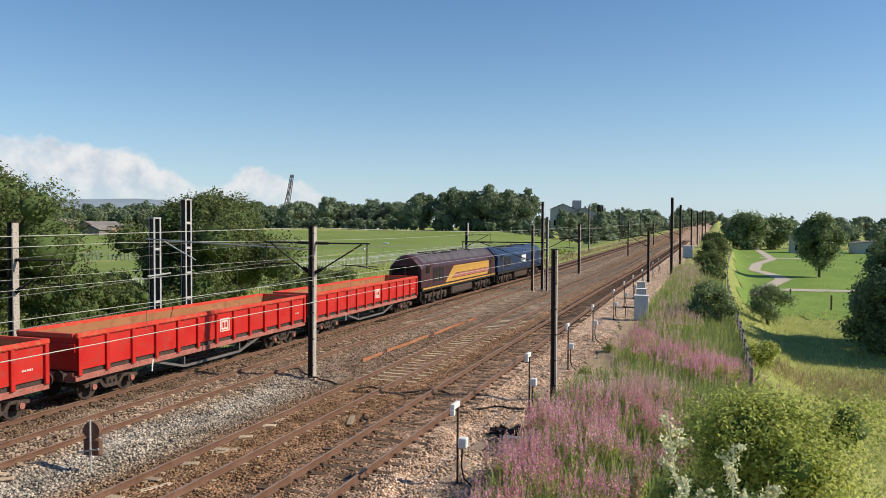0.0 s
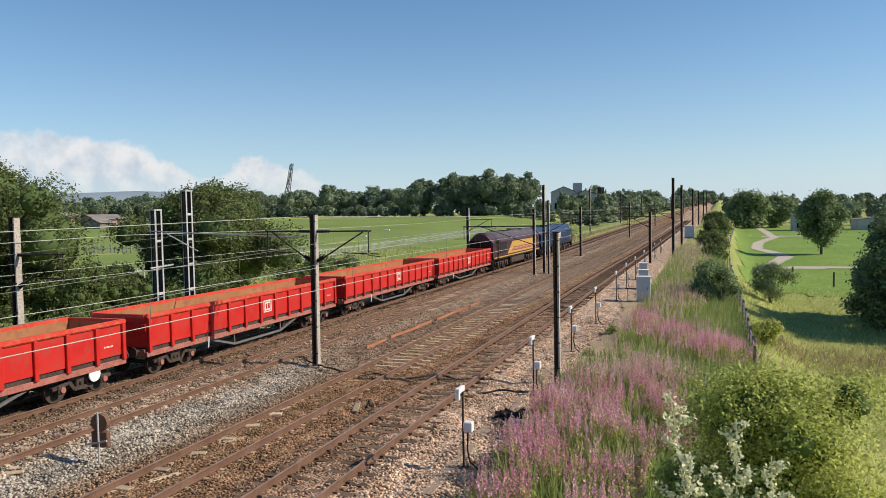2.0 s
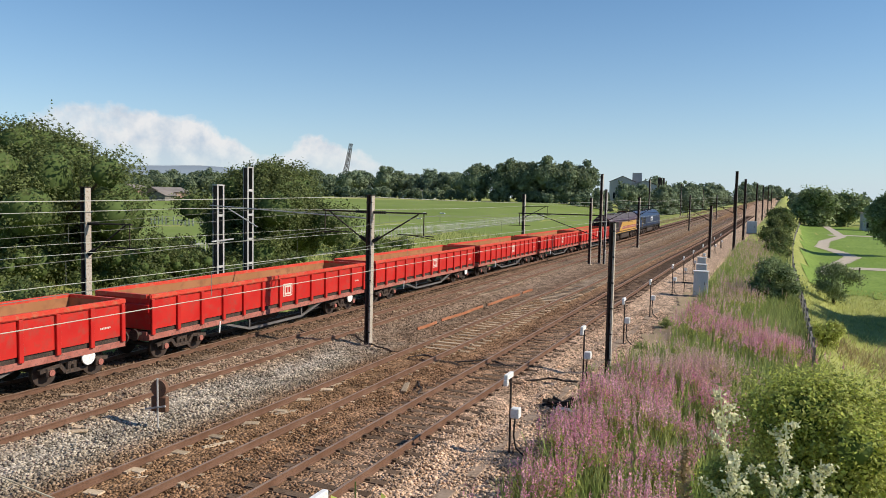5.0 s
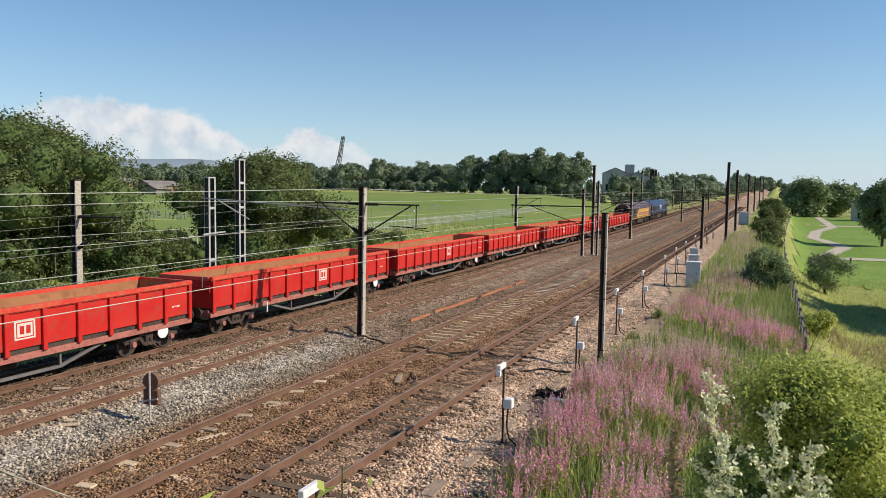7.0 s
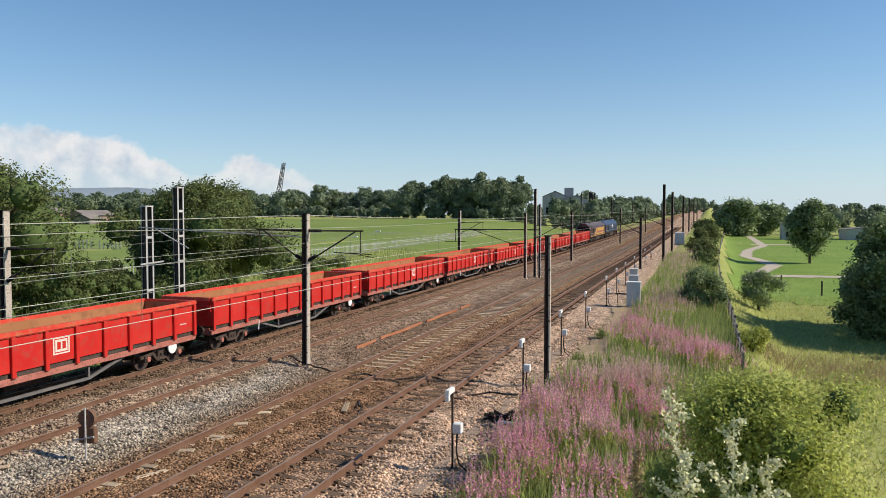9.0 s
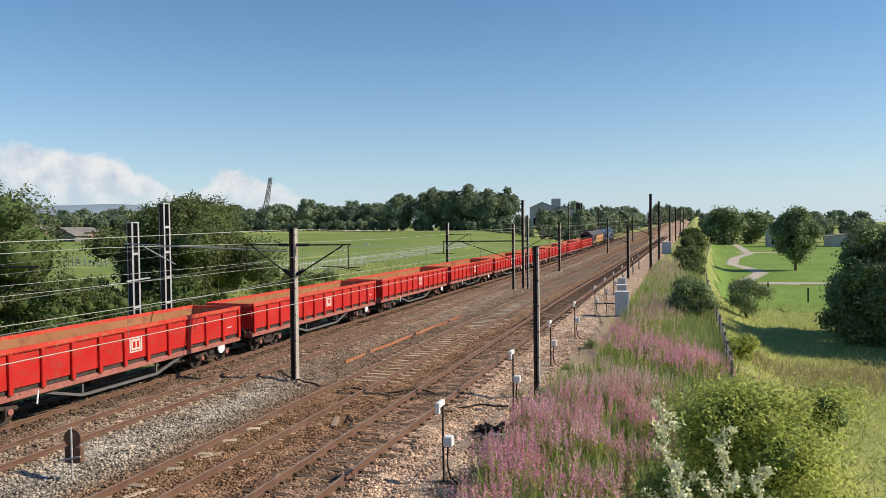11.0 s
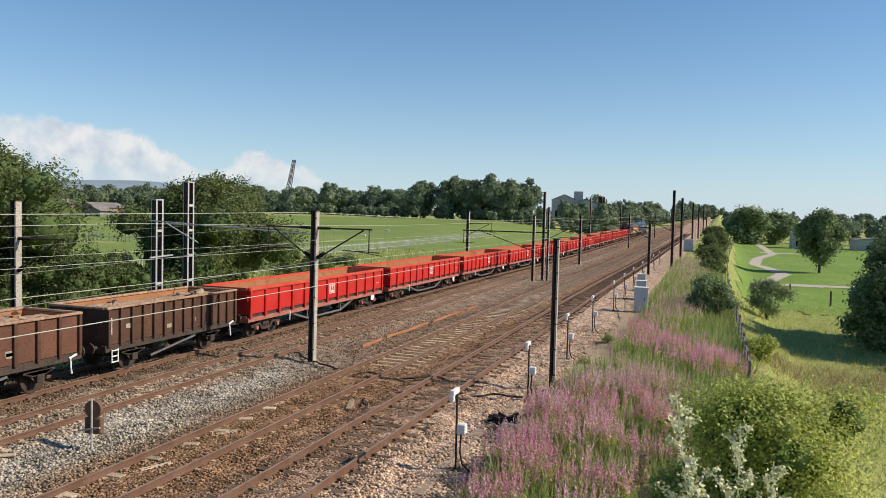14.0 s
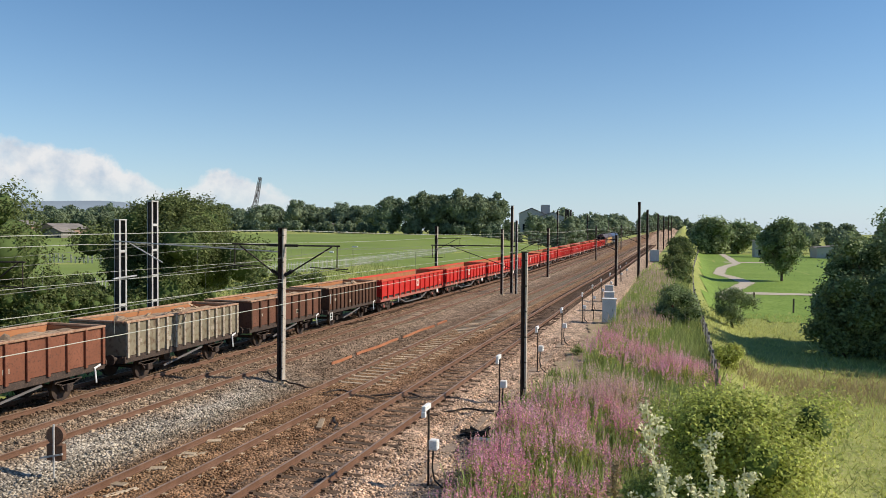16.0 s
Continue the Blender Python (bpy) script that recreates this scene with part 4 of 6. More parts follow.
def fences():
    # timber boundary fence on the bank
    t = empty("boundary_fence", pose(0, 0, 0), "weathered grey timber boundary fence leaning down the bank", "fence")
    pts = [(2.05, 33.5), (2.15, 36), (2.2, 39), (2.25, 42), (2.35, 46), (2.4, 50), (2.45, 55), (2.5, 60), (2.55, 66), (2.6, 72), (2.7, 80), (2.9, 90), (3.3, 105), (3.9, 125), (5.1, 156), (7, 200), (9.5, 260), (13.5, 350)]
    for (x, y), (x2, y2) in zip(pts, pts[1:]):
        z, z2 = gz(x, y), gz(x2, y2)
        part("post", box(bmesh.new(), x - 0.06, x + 0.06, y - 0.06, y + 0.06, z - 0.3, z + 1.15), WOOD, t)
        for h in (0.2, 0.45, 0.7, 0.95):
            part("rail", beam(bmesh.new(), (x, y, z + h), (x2, y2, z2 + h), 0.04, 0.08), WOOD, t)
    # palisade fence on the field side
    t = empty("palisade_fence", pose(0, 0, 0), "grey steel palisade fence between scrub and field", "fence")
    rng = np.random.default_rng(1)
    pal = None
    for k in range(280):
        y = 55 + k * 0.45
        x = -50.5
        z = gz(x, y)
        if pal is None:
            b = bmesh.new()
            vs = [(-0.035, 0), (0.035, 0), (0.035, 1.45), (0, 1.6), (-0.035, 1.45)]
            fr = [b.verts.new((0.012, u, v)) for u, v in vs]
            bk = [b.verts.new((-0.012, u, v)) for u, v in vs]
            b.faces.new(fr)
            b.faces.new(bk[::-1])
            for i in range(5):
                b.faces.new((fr[i], bk[i], bk[(i + 1) % 5], fr[(i + 1) % 5]))
            pal = part("pale", b, STEEL, t)
            pal.matrix_basis = pose(x, y, z)
        else:
            again("pale", pal, pose(x, y, z, 0, rng.normal(0, 1), 0), t)
    for h in (0.4, 1.25):
        bm = bmesh.new()
        for k in range(28):
            y = 55 + 4.5 * k
            beam(bm, (-50.46, y, gz(-50.5, y) + h), (-50.46, y + 4.5, gz(-50.5, y + 4.5) + h), 0.05)
        part("rail", bm, STEEL, t)
    # pale paddock fence in the left field
    t = empty("paddock_fence", pose(0, 0, 0), "broken pale timber paddock fence in the field", "fence")
    for k in range(36):
        x, y = -98 + k * 0.75, 100 + k * 0.1
        z = gz(x, y)
        if k % 7 == 5:
            continue
        part("board", box(bmesh.new(), x - 0.13, x + 0.13, y - 0.02, y + 0.02, z - 0.1, z + rng.uniform(1.0, 1.6)), BOARD, t)
    part("rail", beam(bmesh.new(), (-98.5, 100.05, gz(-98, 100) + 0.8), (-71, 103.6, gz(-71, 103.5) + 0.8), 0.08), BOARD, t)


build_ground()
build_ballast()
ballast_stones()
small_trackside()
trough_route()
build_masts()
build_wires()
build_trackside()
fences()

# ---- trees, scrub, flowers ----


def blob_points(rng, blobs, n, shell=0.35, outward=False):
    c = np.array([b[:3] for b in blobs])
    r = np.array([b[3] for b in blobs])
    k = rng.choice(len(blobs), n, p=r ** 2 / (r ** 2).sum())
    v = rng.normal(size=(n, 3))
    v /= np.linalg.norm(v, axis=1)[:, None]
    v[:, 2] = np.where((v[:, 2] < -0.3) & (rng.random(n) < 0.6), -v[:, 2], v[:, 2])
    rad = r[k] * (1 + shell * 0.4 - shell * rng.random(n) ** 0.8 + 0.12 * np.sin(v[:, 0] * 7 + k) * np.cos(v[:, 1] * 6 + k))
    at = c[k] + v * rad[:, None] * (1, 1, 0.85)
    return (at, v) if outward else at


def crown_blobs(rng, w, h0, h1, n):
    out = []
    for _ in range(n):
        u = rng.uniform(0, 1)
        z = h0 + (h1 - h0) * (0.1 + 0.82 * u)
        reach = w / 2 * (math.sin(math.pi * (0.12 + 0.80 * u)) ** 0.7) * rng.uniform(0.72, 1.22)
        a, q = rng.uniform(0, 6.283), math.sqrt(rng.uniform(0.02, 1))
        r = w * rng.uniform(0.07, 0.17)
        out.append((max(0, reach - r) * q * math.cos(a), max(0, reach - r) * q * math.sin(a), min(z, h1 * rng.uniform(0.84, 1.0) - r * 0.8), r))
    return out


def unit_ball(level):
    bm = bmesh.new()
    bmesh.ops.create_icosphere(bm, subdivisions=level, radius=1.0)
    v = np.array([w.co[:] for w in bm.verts])
    f = np.array([[w.index for w in q.verts] for q in bm.faces])
    bm.free()
    return v, f


BALLS = {k: unit_ball(k) for k in (1, 2)}


def lumps(name, blobs, shrink, mat, parent, level=2, rough=0.22, seed=0):
    """Uneven lumps for the insides of crowns, all in one mesh."""
    rng = np.random.default_rng(seed)
    v, f = BALLS[level]
    b = np.array(blobs, float)
    n, k = len(b), len(v)
    ph = rng.uniform(0, 6.283, (n, 1, 3))
    wob = np.sin(v[None] * 3.1 + ph).sum(-1) * 0.33 + np.sin(v[None, :, ::-1] * 6.3 + ph * 2).sum(-1) * 0.2
    r = b[:, 3][:, None] * shrink * (1 + rough * wob + rng.normal(0, rough * 0.3, (n, k)))
    co = b[:, None, :3] + v[None] * r[..., None]
    faces = (f[None] + k * np.arange(n)[:, None, None]).reshape(-1, 3)
    me = bpy.data.meshes.new(name)
    me.vertices.add(n * k)
    me.vertices.foreach_set("co", co.astype(np.float32).ravel())
    me.loops.add(faces.size)
    me.loops.foreach_set("vertex_index", faces.astype(np.int32).ravel())
    me.polygons.add(len(faces))
    me.polygons.foreach_set("loop_start", np.arange(0, faces.size, 3, dtype=np.int32))
    me.update(calc_edges=True)
    me.materials.append(mat)
    ob = new(name, me)
    ob.parent = parent
    return ob


def tree(name, label, x, y, h, w, n, size, seed, mat, clear=0.12, blobs=26, category="tree", group="", core=True, wisps=0):
    rng = np.random.default_rng(seed)
    z0 = gz(x, y)
    t = empty(name, pose(x, y, z0, 0, 0, 0), label, category, group)
    bl = crown_blobs(rng, w, h * clear, h, blobs)
    bm = bmesh.new()
    r0 = max(0.05, w * 0.03)
    taper(bm, (0, 0, -0.3), (0.1 * rng.normal(), 0.1 * rng.normal(), h * 0.55), r0, r0 * 0.5)
    for bx, by, bz, br in bl[::2]:
        taper(bm, (0, 0, h * rng.uniform(0.12, 0.45)), (bx, by, bz), r0 * 0.4, r0 * 0.12, 5)
    part("trunk", bm, BARK, t)
    # dark lumps stand in for the shade seen through gaps in the leaves
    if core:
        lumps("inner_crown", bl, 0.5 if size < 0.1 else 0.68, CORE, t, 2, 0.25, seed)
    # leaves sit in sprays round their twigs
    pts, away = blob_points(rng, bl, n // 12, 0.5, True)
    pts = np.repeat(pts, 12, axis=0) + rng.normal(0, size * 1.5, (len(pts) * 12, 3))
    co = leaves(rng, pts, size, 1.5, 0.5, np.repeat(away, 12, axis=0) * 0.6)
    if wisps:
        # thin shoots that break the outline
        extra = []
        for _ in range(wisps):
            bx, by, bz, br = bl[rng.integers(len(bl))]
            d = rng.normal(size=3) + (0, 0, 0.9)
            d /= np.linalg.norm(d)
            s = np.linspace(0.8, rng.uniform(1.15, 1.5), 14)[:, None]
            extra.append(np.array((bx, by, bz)) + d * s * br + rng.normal(0, size * 0.5, (14, 3)))
        co = np.concatenate([co, leaves(rng, np.concatenate(extra), size)])
    quads("crown", co, mat, t)
    return t


def stuff_bushes(name, label, spots, mat, per, size, seed, core=True, category="shrubs"):
    """An uncountable mass of shrubs: spots of (x, y, height, width)."""
    rng = np.random.default_rng(seed)
    bl = []
    for x, y, h, w in spots:
        z = gz(x, y)
        for _ in range(5):
            r = min(h, w) * rng.uniform(0.22, 0.36)
            bl.append((x + rng.uniform(-0.5, 0.5) * (w - r), y + rng.uniform(-0.5, 0.5) * (w - r), z + rng.uniform(r * 0.5, max(r * 0.6, h - r)), r))
    t = empty(name, pose(0, 0, 0), label, category, kind="stuff")
    # same shade-coloured filling inside the shrubs
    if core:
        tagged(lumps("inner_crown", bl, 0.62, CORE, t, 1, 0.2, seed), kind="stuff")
    tagged(quads("foliage", leaves(rng, blob_points(rng, bl, per * len(spots)), size), mat, t), kind="stuff")


def grass_field(name, label, rng, xs, ys, h, w, mat, lean=0.35):
    """Upright blades, tapering, from arrays of feet."""
    n = len(xs)
    z = ground_z(xs, ys) - 0.03
    hh = h * rng.uniform(0.55, 1.2, n)
    a = rng.uniform(0, 6.283, n)
    dx, dy = np.cos(a) * w / 2, np.sin(a) * w / 2
    lx, ly = rng.normal(0, lean, n) * hh, rng.normal(0, lean, n) * hh
    p0 = np.stack([xs - dx, ys - dy, z], -1)
    p1 = np.stack([xs + dx, ys + dy, z], -1)
    p2 = np.stack([xs + lx + dx * 0.25, ys + ly + dy * 0.25, z + hh], -1)
    p3 = np.stack([xs + lx - dx * 0.25, ys + ly - dy * 0.25, z + hh], -1)
    ob = quads(name, np.stack([p0, p1, p2, p3], 1), mat)
    return tagged(ob, label, "grass", kind="stuff")


def willowherb(name, label, rng, xs, ys, h, flower, leafmat):
    """Tall stems with narrow leaves and a tapering flower spike."""
    n = len(xs)
    z = ground_z(xs, ys) - 0.05
    hh = h * (0.92 + 0.16 * np.sin(xs * 1.7) * np.cos(ys * 1.3)) * rng.uniform(0.72, 1.12, n)
    lean = rng.normal(0, 0.07, (n, 2))
    t = empty(name, pose(0, 0, 0), label, "wildflowers", kind="stuff")

    def along(u):
        return np.stack([xs + lean[:, 0] * hh * u, ys + lean[:, 1] * hh * u, z + hh * u], -1)
    out = []
    for k in range(13):
        c = along(np.full(n, 0.18 + 0.042 * k) + rng.uniform(-0.02, 0.02, n))
        a = rng.uniform(0, 6.283, n)
        d = np.stack([np.cos(a), np.sin(a), rng.uniform(0.1, 0.7, n)], -1) * rng.uniform(0.09, 0.17, n)[:, None]
        s = np.stack([-np.sin(a), np.cos(a), 0 * a], -1) * 0.018
        out.append(np.stack([c, c + d * 0.5 - s, c + d, c + d * 0.5 + s], 1))
    st = np.stack([np.cos(rng.uniform(0, 6.28, n)) * 0.008, np.sin(rng.uniform(0, 6.28, n)) * 0.008, 0 * xs], -1)
    out.append(np.stack([along(0 * xs) - st, along(0 * xs) + st, along(0 * xs + 1) + st * 0.3, along(0 * xs + 1) - st * 0.3], 1))
    tagged(quads("leaves", np.concatenate(out), leafmat, t), kind="stuff")
    out = []
    for k in range(20):
        u = 0.70 + 0.30 * k / 19
        rad = 0.052 * (1.05 - (k / 19)) ** 0.7
        c = along(np.full(n, u))
        a = rng.uniform(0, 6.283, n)
        c = c + np.stack([np.cos(a), np.sin(a), 0 * a], -1) * rad * rng.uniform(0.4, 1.0, n)[:, None]
        out.append(leaves(rng, c, 0.046 * (1.15 - 0.6 * k / 19), 1.3, 0.1))
    tagged(quads("flowers", np.concatenate(out), flower, t, ), kind="stuff")


def mugwort(x, y, seed, lean, h, label):
    rng = np.random.default_rng(seed)
    z = gz(x, y)
    t = empty("mugwort", pose(x, y, z), label, "weed", "pale weeds")
    bm = bmesh.new()
    tip = Vector((lean[0], lean[1], h))
    pts = [Vector((0, 0, -0.1)), Vector((lean[0] * 0.2, lean[1] * 0.2, h * 0.4)), Vector((lean[0] * 0.6, lean[1] * 0.6, h * 0.75)), tip]
    for a, b in zip(pts, pts[1:]):
        taper(bm, a, b, 0.0035, 0.0025, 5)
    buds, lv = [], []
    for k in range(26):
        u = 0.5 + 0.5 * k / 26
        c = pts[1].lerp(pts[2], (u - 0.5) * 4) if u < 0.75 else pts[2].lerp(pts[3], (u - 0.75) * 4)
        a = rng.uniform(0, 6.283)
        ln = (1.06 - u) * 0.55 * rng.uniform(0.6, 1.1) * min(1.0, h)
        e = c + Vector((math.cos(a) * ln, math.sin(a) * ln, ln * rng.uniform(0.4, 0.9)))
        taper(bm, c, e, 0.002, 0.0014, 4)
        for _ in range(14):
            buds.append(np.array(c) + rng.normal(0, 0.011, 3))
        for _ in range(int(34 + 190 * ln)):
            q = rng.uniform(0.25, 1.05)
            buds.append(np.array(c.lerp(e, q)) + rng.normal(0, 0.0085, 3))
        for _ in range(3):
            lv.append(np.array(c.lerp(e, rng.uniform(0, 0.7))) + rng.normal(0, 0.02, 3))
    for k in range(14):
        lv.append(np.array(pts[0].lerp(pts[1], 0.3 + 0.05 * k)) + rng.normal(0, 0.05, 3))
    part("stem", bm, CREAM, t)
    tagged(quads("flower_head", leaves(rng, np.array(buds), 0.0135, 1.3, 0.4), CREAM, t), kind="stuff")
    quads("leaves", leaves(rng, np.array(lv), 0.014, 2.2, 0.2), LEAF_MID, t)


def dry_stalk(x, y, h):
    """One dry straw-coloured grass head on its stalk."""
    rng = np.random.default_rng(9)
    t = empty("dry_grass", pose(x, y, gz(x, y)), "dry straw-coloured grass head on the bank", "grass")
    part("stalk", taper(bmesh.new(), (0, 0, -0.1), (-0.03, 0, h), 0.004, 0.003, 5), STRAW, t)
    u = rng.uniform(0.8, 1.0, 420)
    c = np.stack([-0.03 * u + rng.normal(0, 0.012, 420) * (1.25 - u) * 3, rng.normal(0, 0.012, 420) * (1.25 - u) * 3, u * h], -1)
    quads("seed_head", leaves(rng, c, 0.012, 2.2, -0.1), STRAW, t)


def sprig(x, y, seed, h):
    """A leafy stem on the bank."""
    rng = np.random.default_rng(seed)
    t = empty("bindweed", pose(x, y, gz(x, y)), "broad-leaved green weed on the bank", "weed", "bank weeds")
    part("stem", taper(bmesh.new(), (0, 0, -0.1), (0, 0, h), 0.005, 0.003, 5), LEAF_MID, t)
    n = 16
    c = np.stack([rng.normal(0, 0.055, n), rng.normal(0, 0.055, n), h * rng.uniform(0.8, 1.0, n)], -1)
    quads("leaves", leaves(rng, c, 0.055, 1.7, 0.6), LEAF_LIGHT, t)


def woods(name, label, line, n, seed, hmin, hmax, w, size, per, mat=LEAF_FAR):
    """A belt of far trees along a line of (x, y) corners."""
    rng = np.random.default_rng(seed)
    pts = np.array(line, float)
    seg = np.linalg.norm(np.diff(pts, axis=0), axis=1)
    cum = np.r_[0, np.cumsum(seg)]
    bl = []
    for k in range(n):
        s = rng.uniform(0, cum[-1])
        i = min(np.searchsorted(cum, s, "right") - 1, len(seg) - 1)
        p = pts[i] + (pts[i + 1] - pts[i]) * (s - cum[i]) / seg[i] + rng.normal(0, w * 0.6, 2)
        h = rng.uniform(hmin, hmax)
        z = gz(*p)
        # one broad dome with boughs round it
        wide = h * rng.uniform(0.30, 0.42)
        bl.append((p[0], p[1], z + h * 0.55, wide * 0.9))
        for _ in range(13):
            u = rng.uniform(0, 1) ** 0.8
            r = h * rng.uniform(0.10, 0.19) * (1.1 - 0.3 * u)
            q = wide * math.sqrt(max(0.05, 1 - (1.25 * u - 0.35) ** 2)) * 0.8 * math.sqrt(rng.random())
            a = rng.uniform(0, 6.283)
            bl.append((p[0] + q * math.cos(a), p[1] + q * math.sin(a), z + r * 0.4 + u * (h - 1.4 * r), r))
    t = empty(name, pose(0, 0, 0), label, "woods", kind="stuff")
    # crowns and leaves both take the haze-tinted greens
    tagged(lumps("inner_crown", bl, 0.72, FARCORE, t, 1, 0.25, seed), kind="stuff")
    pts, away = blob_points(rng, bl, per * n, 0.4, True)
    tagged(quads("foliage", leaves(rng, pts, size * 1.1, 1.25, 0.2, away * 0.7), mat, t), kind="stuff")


def noise_keep(xs, ys, cut=-0.12, scale=0.55):
    """Thins a scatter into drifts."""
    return np.array([noise.noise(Vector((x * scale, y * scale, 4))) > cut for x, y in zip(xs, ys)])


def build_plants():
    rng = np.random.default_rng(21)
    # the field side
    tree("scrub_tree", "broad bushy grey-green willow beside the line", -46, 36, 11.0, 18, 84000, 0.15, 31, LEAF_MID, 0.02, 50, wisps=120)
    tree("scrub_tree", "dense rounded hawthorn tree behind lattice masts", -38.2, 52, 9.5, 16, 66000, 0.15, 32, LEAF_MID, 0.03, 44, wisps=110)
    spots = [(rng.uniform(-33, -25.5), rng.uniform(12, 60), rng.uniform(1.2, 2.6), rng.uniform(1.8, 3.2)) for _ in range(46)]
    spots += [(rng.uniform(-44, -33), rng.uniform(22, 50), rng.uniform(2.0, 3.6), rng.uniform(2.5, 4)) for _ in range(22)]
    spots += [(rng.uniform(-49, -37), rng.uniform(38, 80), rng.uniform(1.8, 3.0), rng.uniform(2.5, 4)) for _ in range(24)]
    stuff_bushes("scrub", "tangled green scrub and brambles beside the line", spots, LEAF_MID, 520, 0.15, 41)
    spots = [(rng.uniform(-33, -26), rng.uniform(55, 170), rng.uniform(0.8, 1.6), rng.uniform(1.5, 3)) for _ in range(46)]
    stuff_bushes("low_scrub", "low scrub along the lineside", spots, LEAF_LIGHT, 240, 0.2, 42)
    n = 18000
    xs, ys = rng.uniform(-48, -23.6, n), 10 + 110 * rng.random(n) ** 1.4
    grass_field("verge_grass", "long pale grass on the verge", rng, xs, ys, 0.8, 0.05, HERB)
    n = 3500
    ys = 70 + 260 * rng.random(n) ** 1.3
    xs = -25.6 + lane(ys) + rng.normal(0, 0.8, n)
    grass_field("strip_grass", "strip of dry pale grass beside the far track", rng, xs, ys, 0.6, 0.09, STRAW)
    # the bank on the near side
    n = 3900
    xs, ys = rng.uniform(-4.6, 0.3, n), rng.uniform(11.8, 25.5, n)
    keep = (noise_keep(xs, ys, -0.02, 0.9)) & (xs > -4.7 + 0.35 * np.sin(ys * 1.1)) & (xs > -5.6 + (ys - 13) * 0.07) & (xs < -0.6 + 0.6 * np.sin(ys * 0.7))
    willowherb("willowherb", "stand of tall pink willowherb in flower", rng, xs[keep], ys[keep], 1.55, PINK, LEAF_LIGHT)
    n = 9000
    xs, ys = rng.uniform(-4.5, 0.6, n), rng.uniform(11.8, 29, n)
    k = (xs > -4.6 + 0.35 * np.sin(ys * 1.1)) & (xs > -5.6 + (ys - 13) * 0.07)
    grass_field("under_herbs", "rank green herbs among the willowherb", rng, xs[k], ys[k], 0.95, 0.06, HERB, 0.25)
    n = 700
    xs, ys = rng.normal(-1.9, 0.75, n), rng.normal(26.2, 1.2, n)
    willowherb("willowherb", "fading dusty-pink willowherb on the bank", rng, xs, ys, 1.5, MUTED, LEAF_LIGHT)
    for cx, cy, sx, sy, m, mat, lab in ((-1.4, 36.5, 1.1, 1.6, 420, PINK, "bright pink willowherb on the bank"), (0.5, 34.0, 0.8, 1.3, 420, PINK, "bright pink willowherb on the bank"), (-2.7, 40, 0.4, 2.0, 180, PINK, "bright pink willowherb on the bank"), (-1.5, 52, 0.9, 5, 420, MUTED, "fading dusty-pink willowherb on the bank"), (-1.4, 96, 1.0, 16, 700, MUTED, "fading dusty-pink willowherb on the bank")):
        xs, ys = rng.normal(cx, sx, m), rng.normal(cy, sy, m)
        k = xs > -4.0
        willowherb("willowherb", lab, rng, xs[k], ys[k], 1.4, mat, LEAF_LIGHT)
    n = 30000
    xs, ys = rng.uniform(-3.6, 2.2, n), 26 + 90 * rng.random(n) ** 1.6
    k = rng.random(n) < np.clip((xs + 3.75 + 0.4 * np.sin(ys * 0.9)) / 1.1, 0.03, 1)
    grass_field("bank_grass", "tall green grass and herbs on the bank", rng, xs[k], ys[k], 0.8, 0.045, HERB)
    n = 26000
    xs, ys = 1.5 + 20 * rng.random(n), 22 + 58 * rng.random(n) ** 1.5
    grass_field("meadow_grass", "long yellow-green meadow grass", rng, xs, ys, 0.26, 0.05, GRASS, 0.7)
    n = 5200
    xs, ys = rng.uniform(3.5, 20, n), rng.normal(43, 2.4, n)
    grass_field("seed_grass", "dry straw-coloured seeding grass", rng, xs, ys, 0.42, 0.035, STRAW, 0.5)
    # the near hawthorn below the bridge parapet
    tree("hawthorn_bush", "bright yellow-green hawthorn bush in full leaf", 1.1, 9.7, 5.3, 4.3, 80000, 0.034, 51, LEAF_LIGHT, 0.02, 34, "bush", "bank bushes", True, 260)
    tree("hawthorn_bush", "bright yellow-green hawthorn bush in full leaf", 2.55, 8.9, 3.75, 2.8, 40000, 0.034, 52, LEAF_LIGHT, 0.02, 26, "bush", "bank bushes", True, 200)
    tree("bramble_bush", "green bramble bush below the hawthorn", 0.35, 10.4, 3.7, 2.6, 30000, 0.034, 53, LEAF_BRAMBLE, 0.02, 20, "bush", "bank bushes", True, 80)
    spots = [(rng.uniform(-1.2, 1.9), rng.uniform(26.5, 30.5), rng.uniform(0.6, 1.1), rng.uniform(0.9, 1.5)) for _ in range(22)]
    stuff_bushes("brambles", "low green brambles on the bank below the flowers", spots, LEAF_BRAMBLE, 420, 0.06, 46)
    tree("bramble_bush", "bright green bramble bush by the boundary fence", 3.0, 41.5, 1.25, 2.0, 5000, 0.08, 59, LEAF_LIGHT, 0.02, 12, "bush", "bank bushes", True, 20)
    for x, y, h, sd in ((-5.2, 25.3, 0.9, 65), (-4.75, 26.4, 0.7, 66), (-4.6, 32.5, 0.6, 67), (-4.3, 38.5, 0.7, 68)):
        tree("cess_weed", "tuft of green weeds at the edge of the ballast", x, y, h, 0.7, 700, 0.05, sd, HERB, 0.02, 8, "weed", "cess weeds", False)
    tree("elder_bush", "dark rounded elder bush by the boundary fence", 0.4, 54.5, 3.2, 4.3, 11000, 0.11, 54, LEAF_DARK, 0.02, 16, "bush", "bank bushes", True, 60)
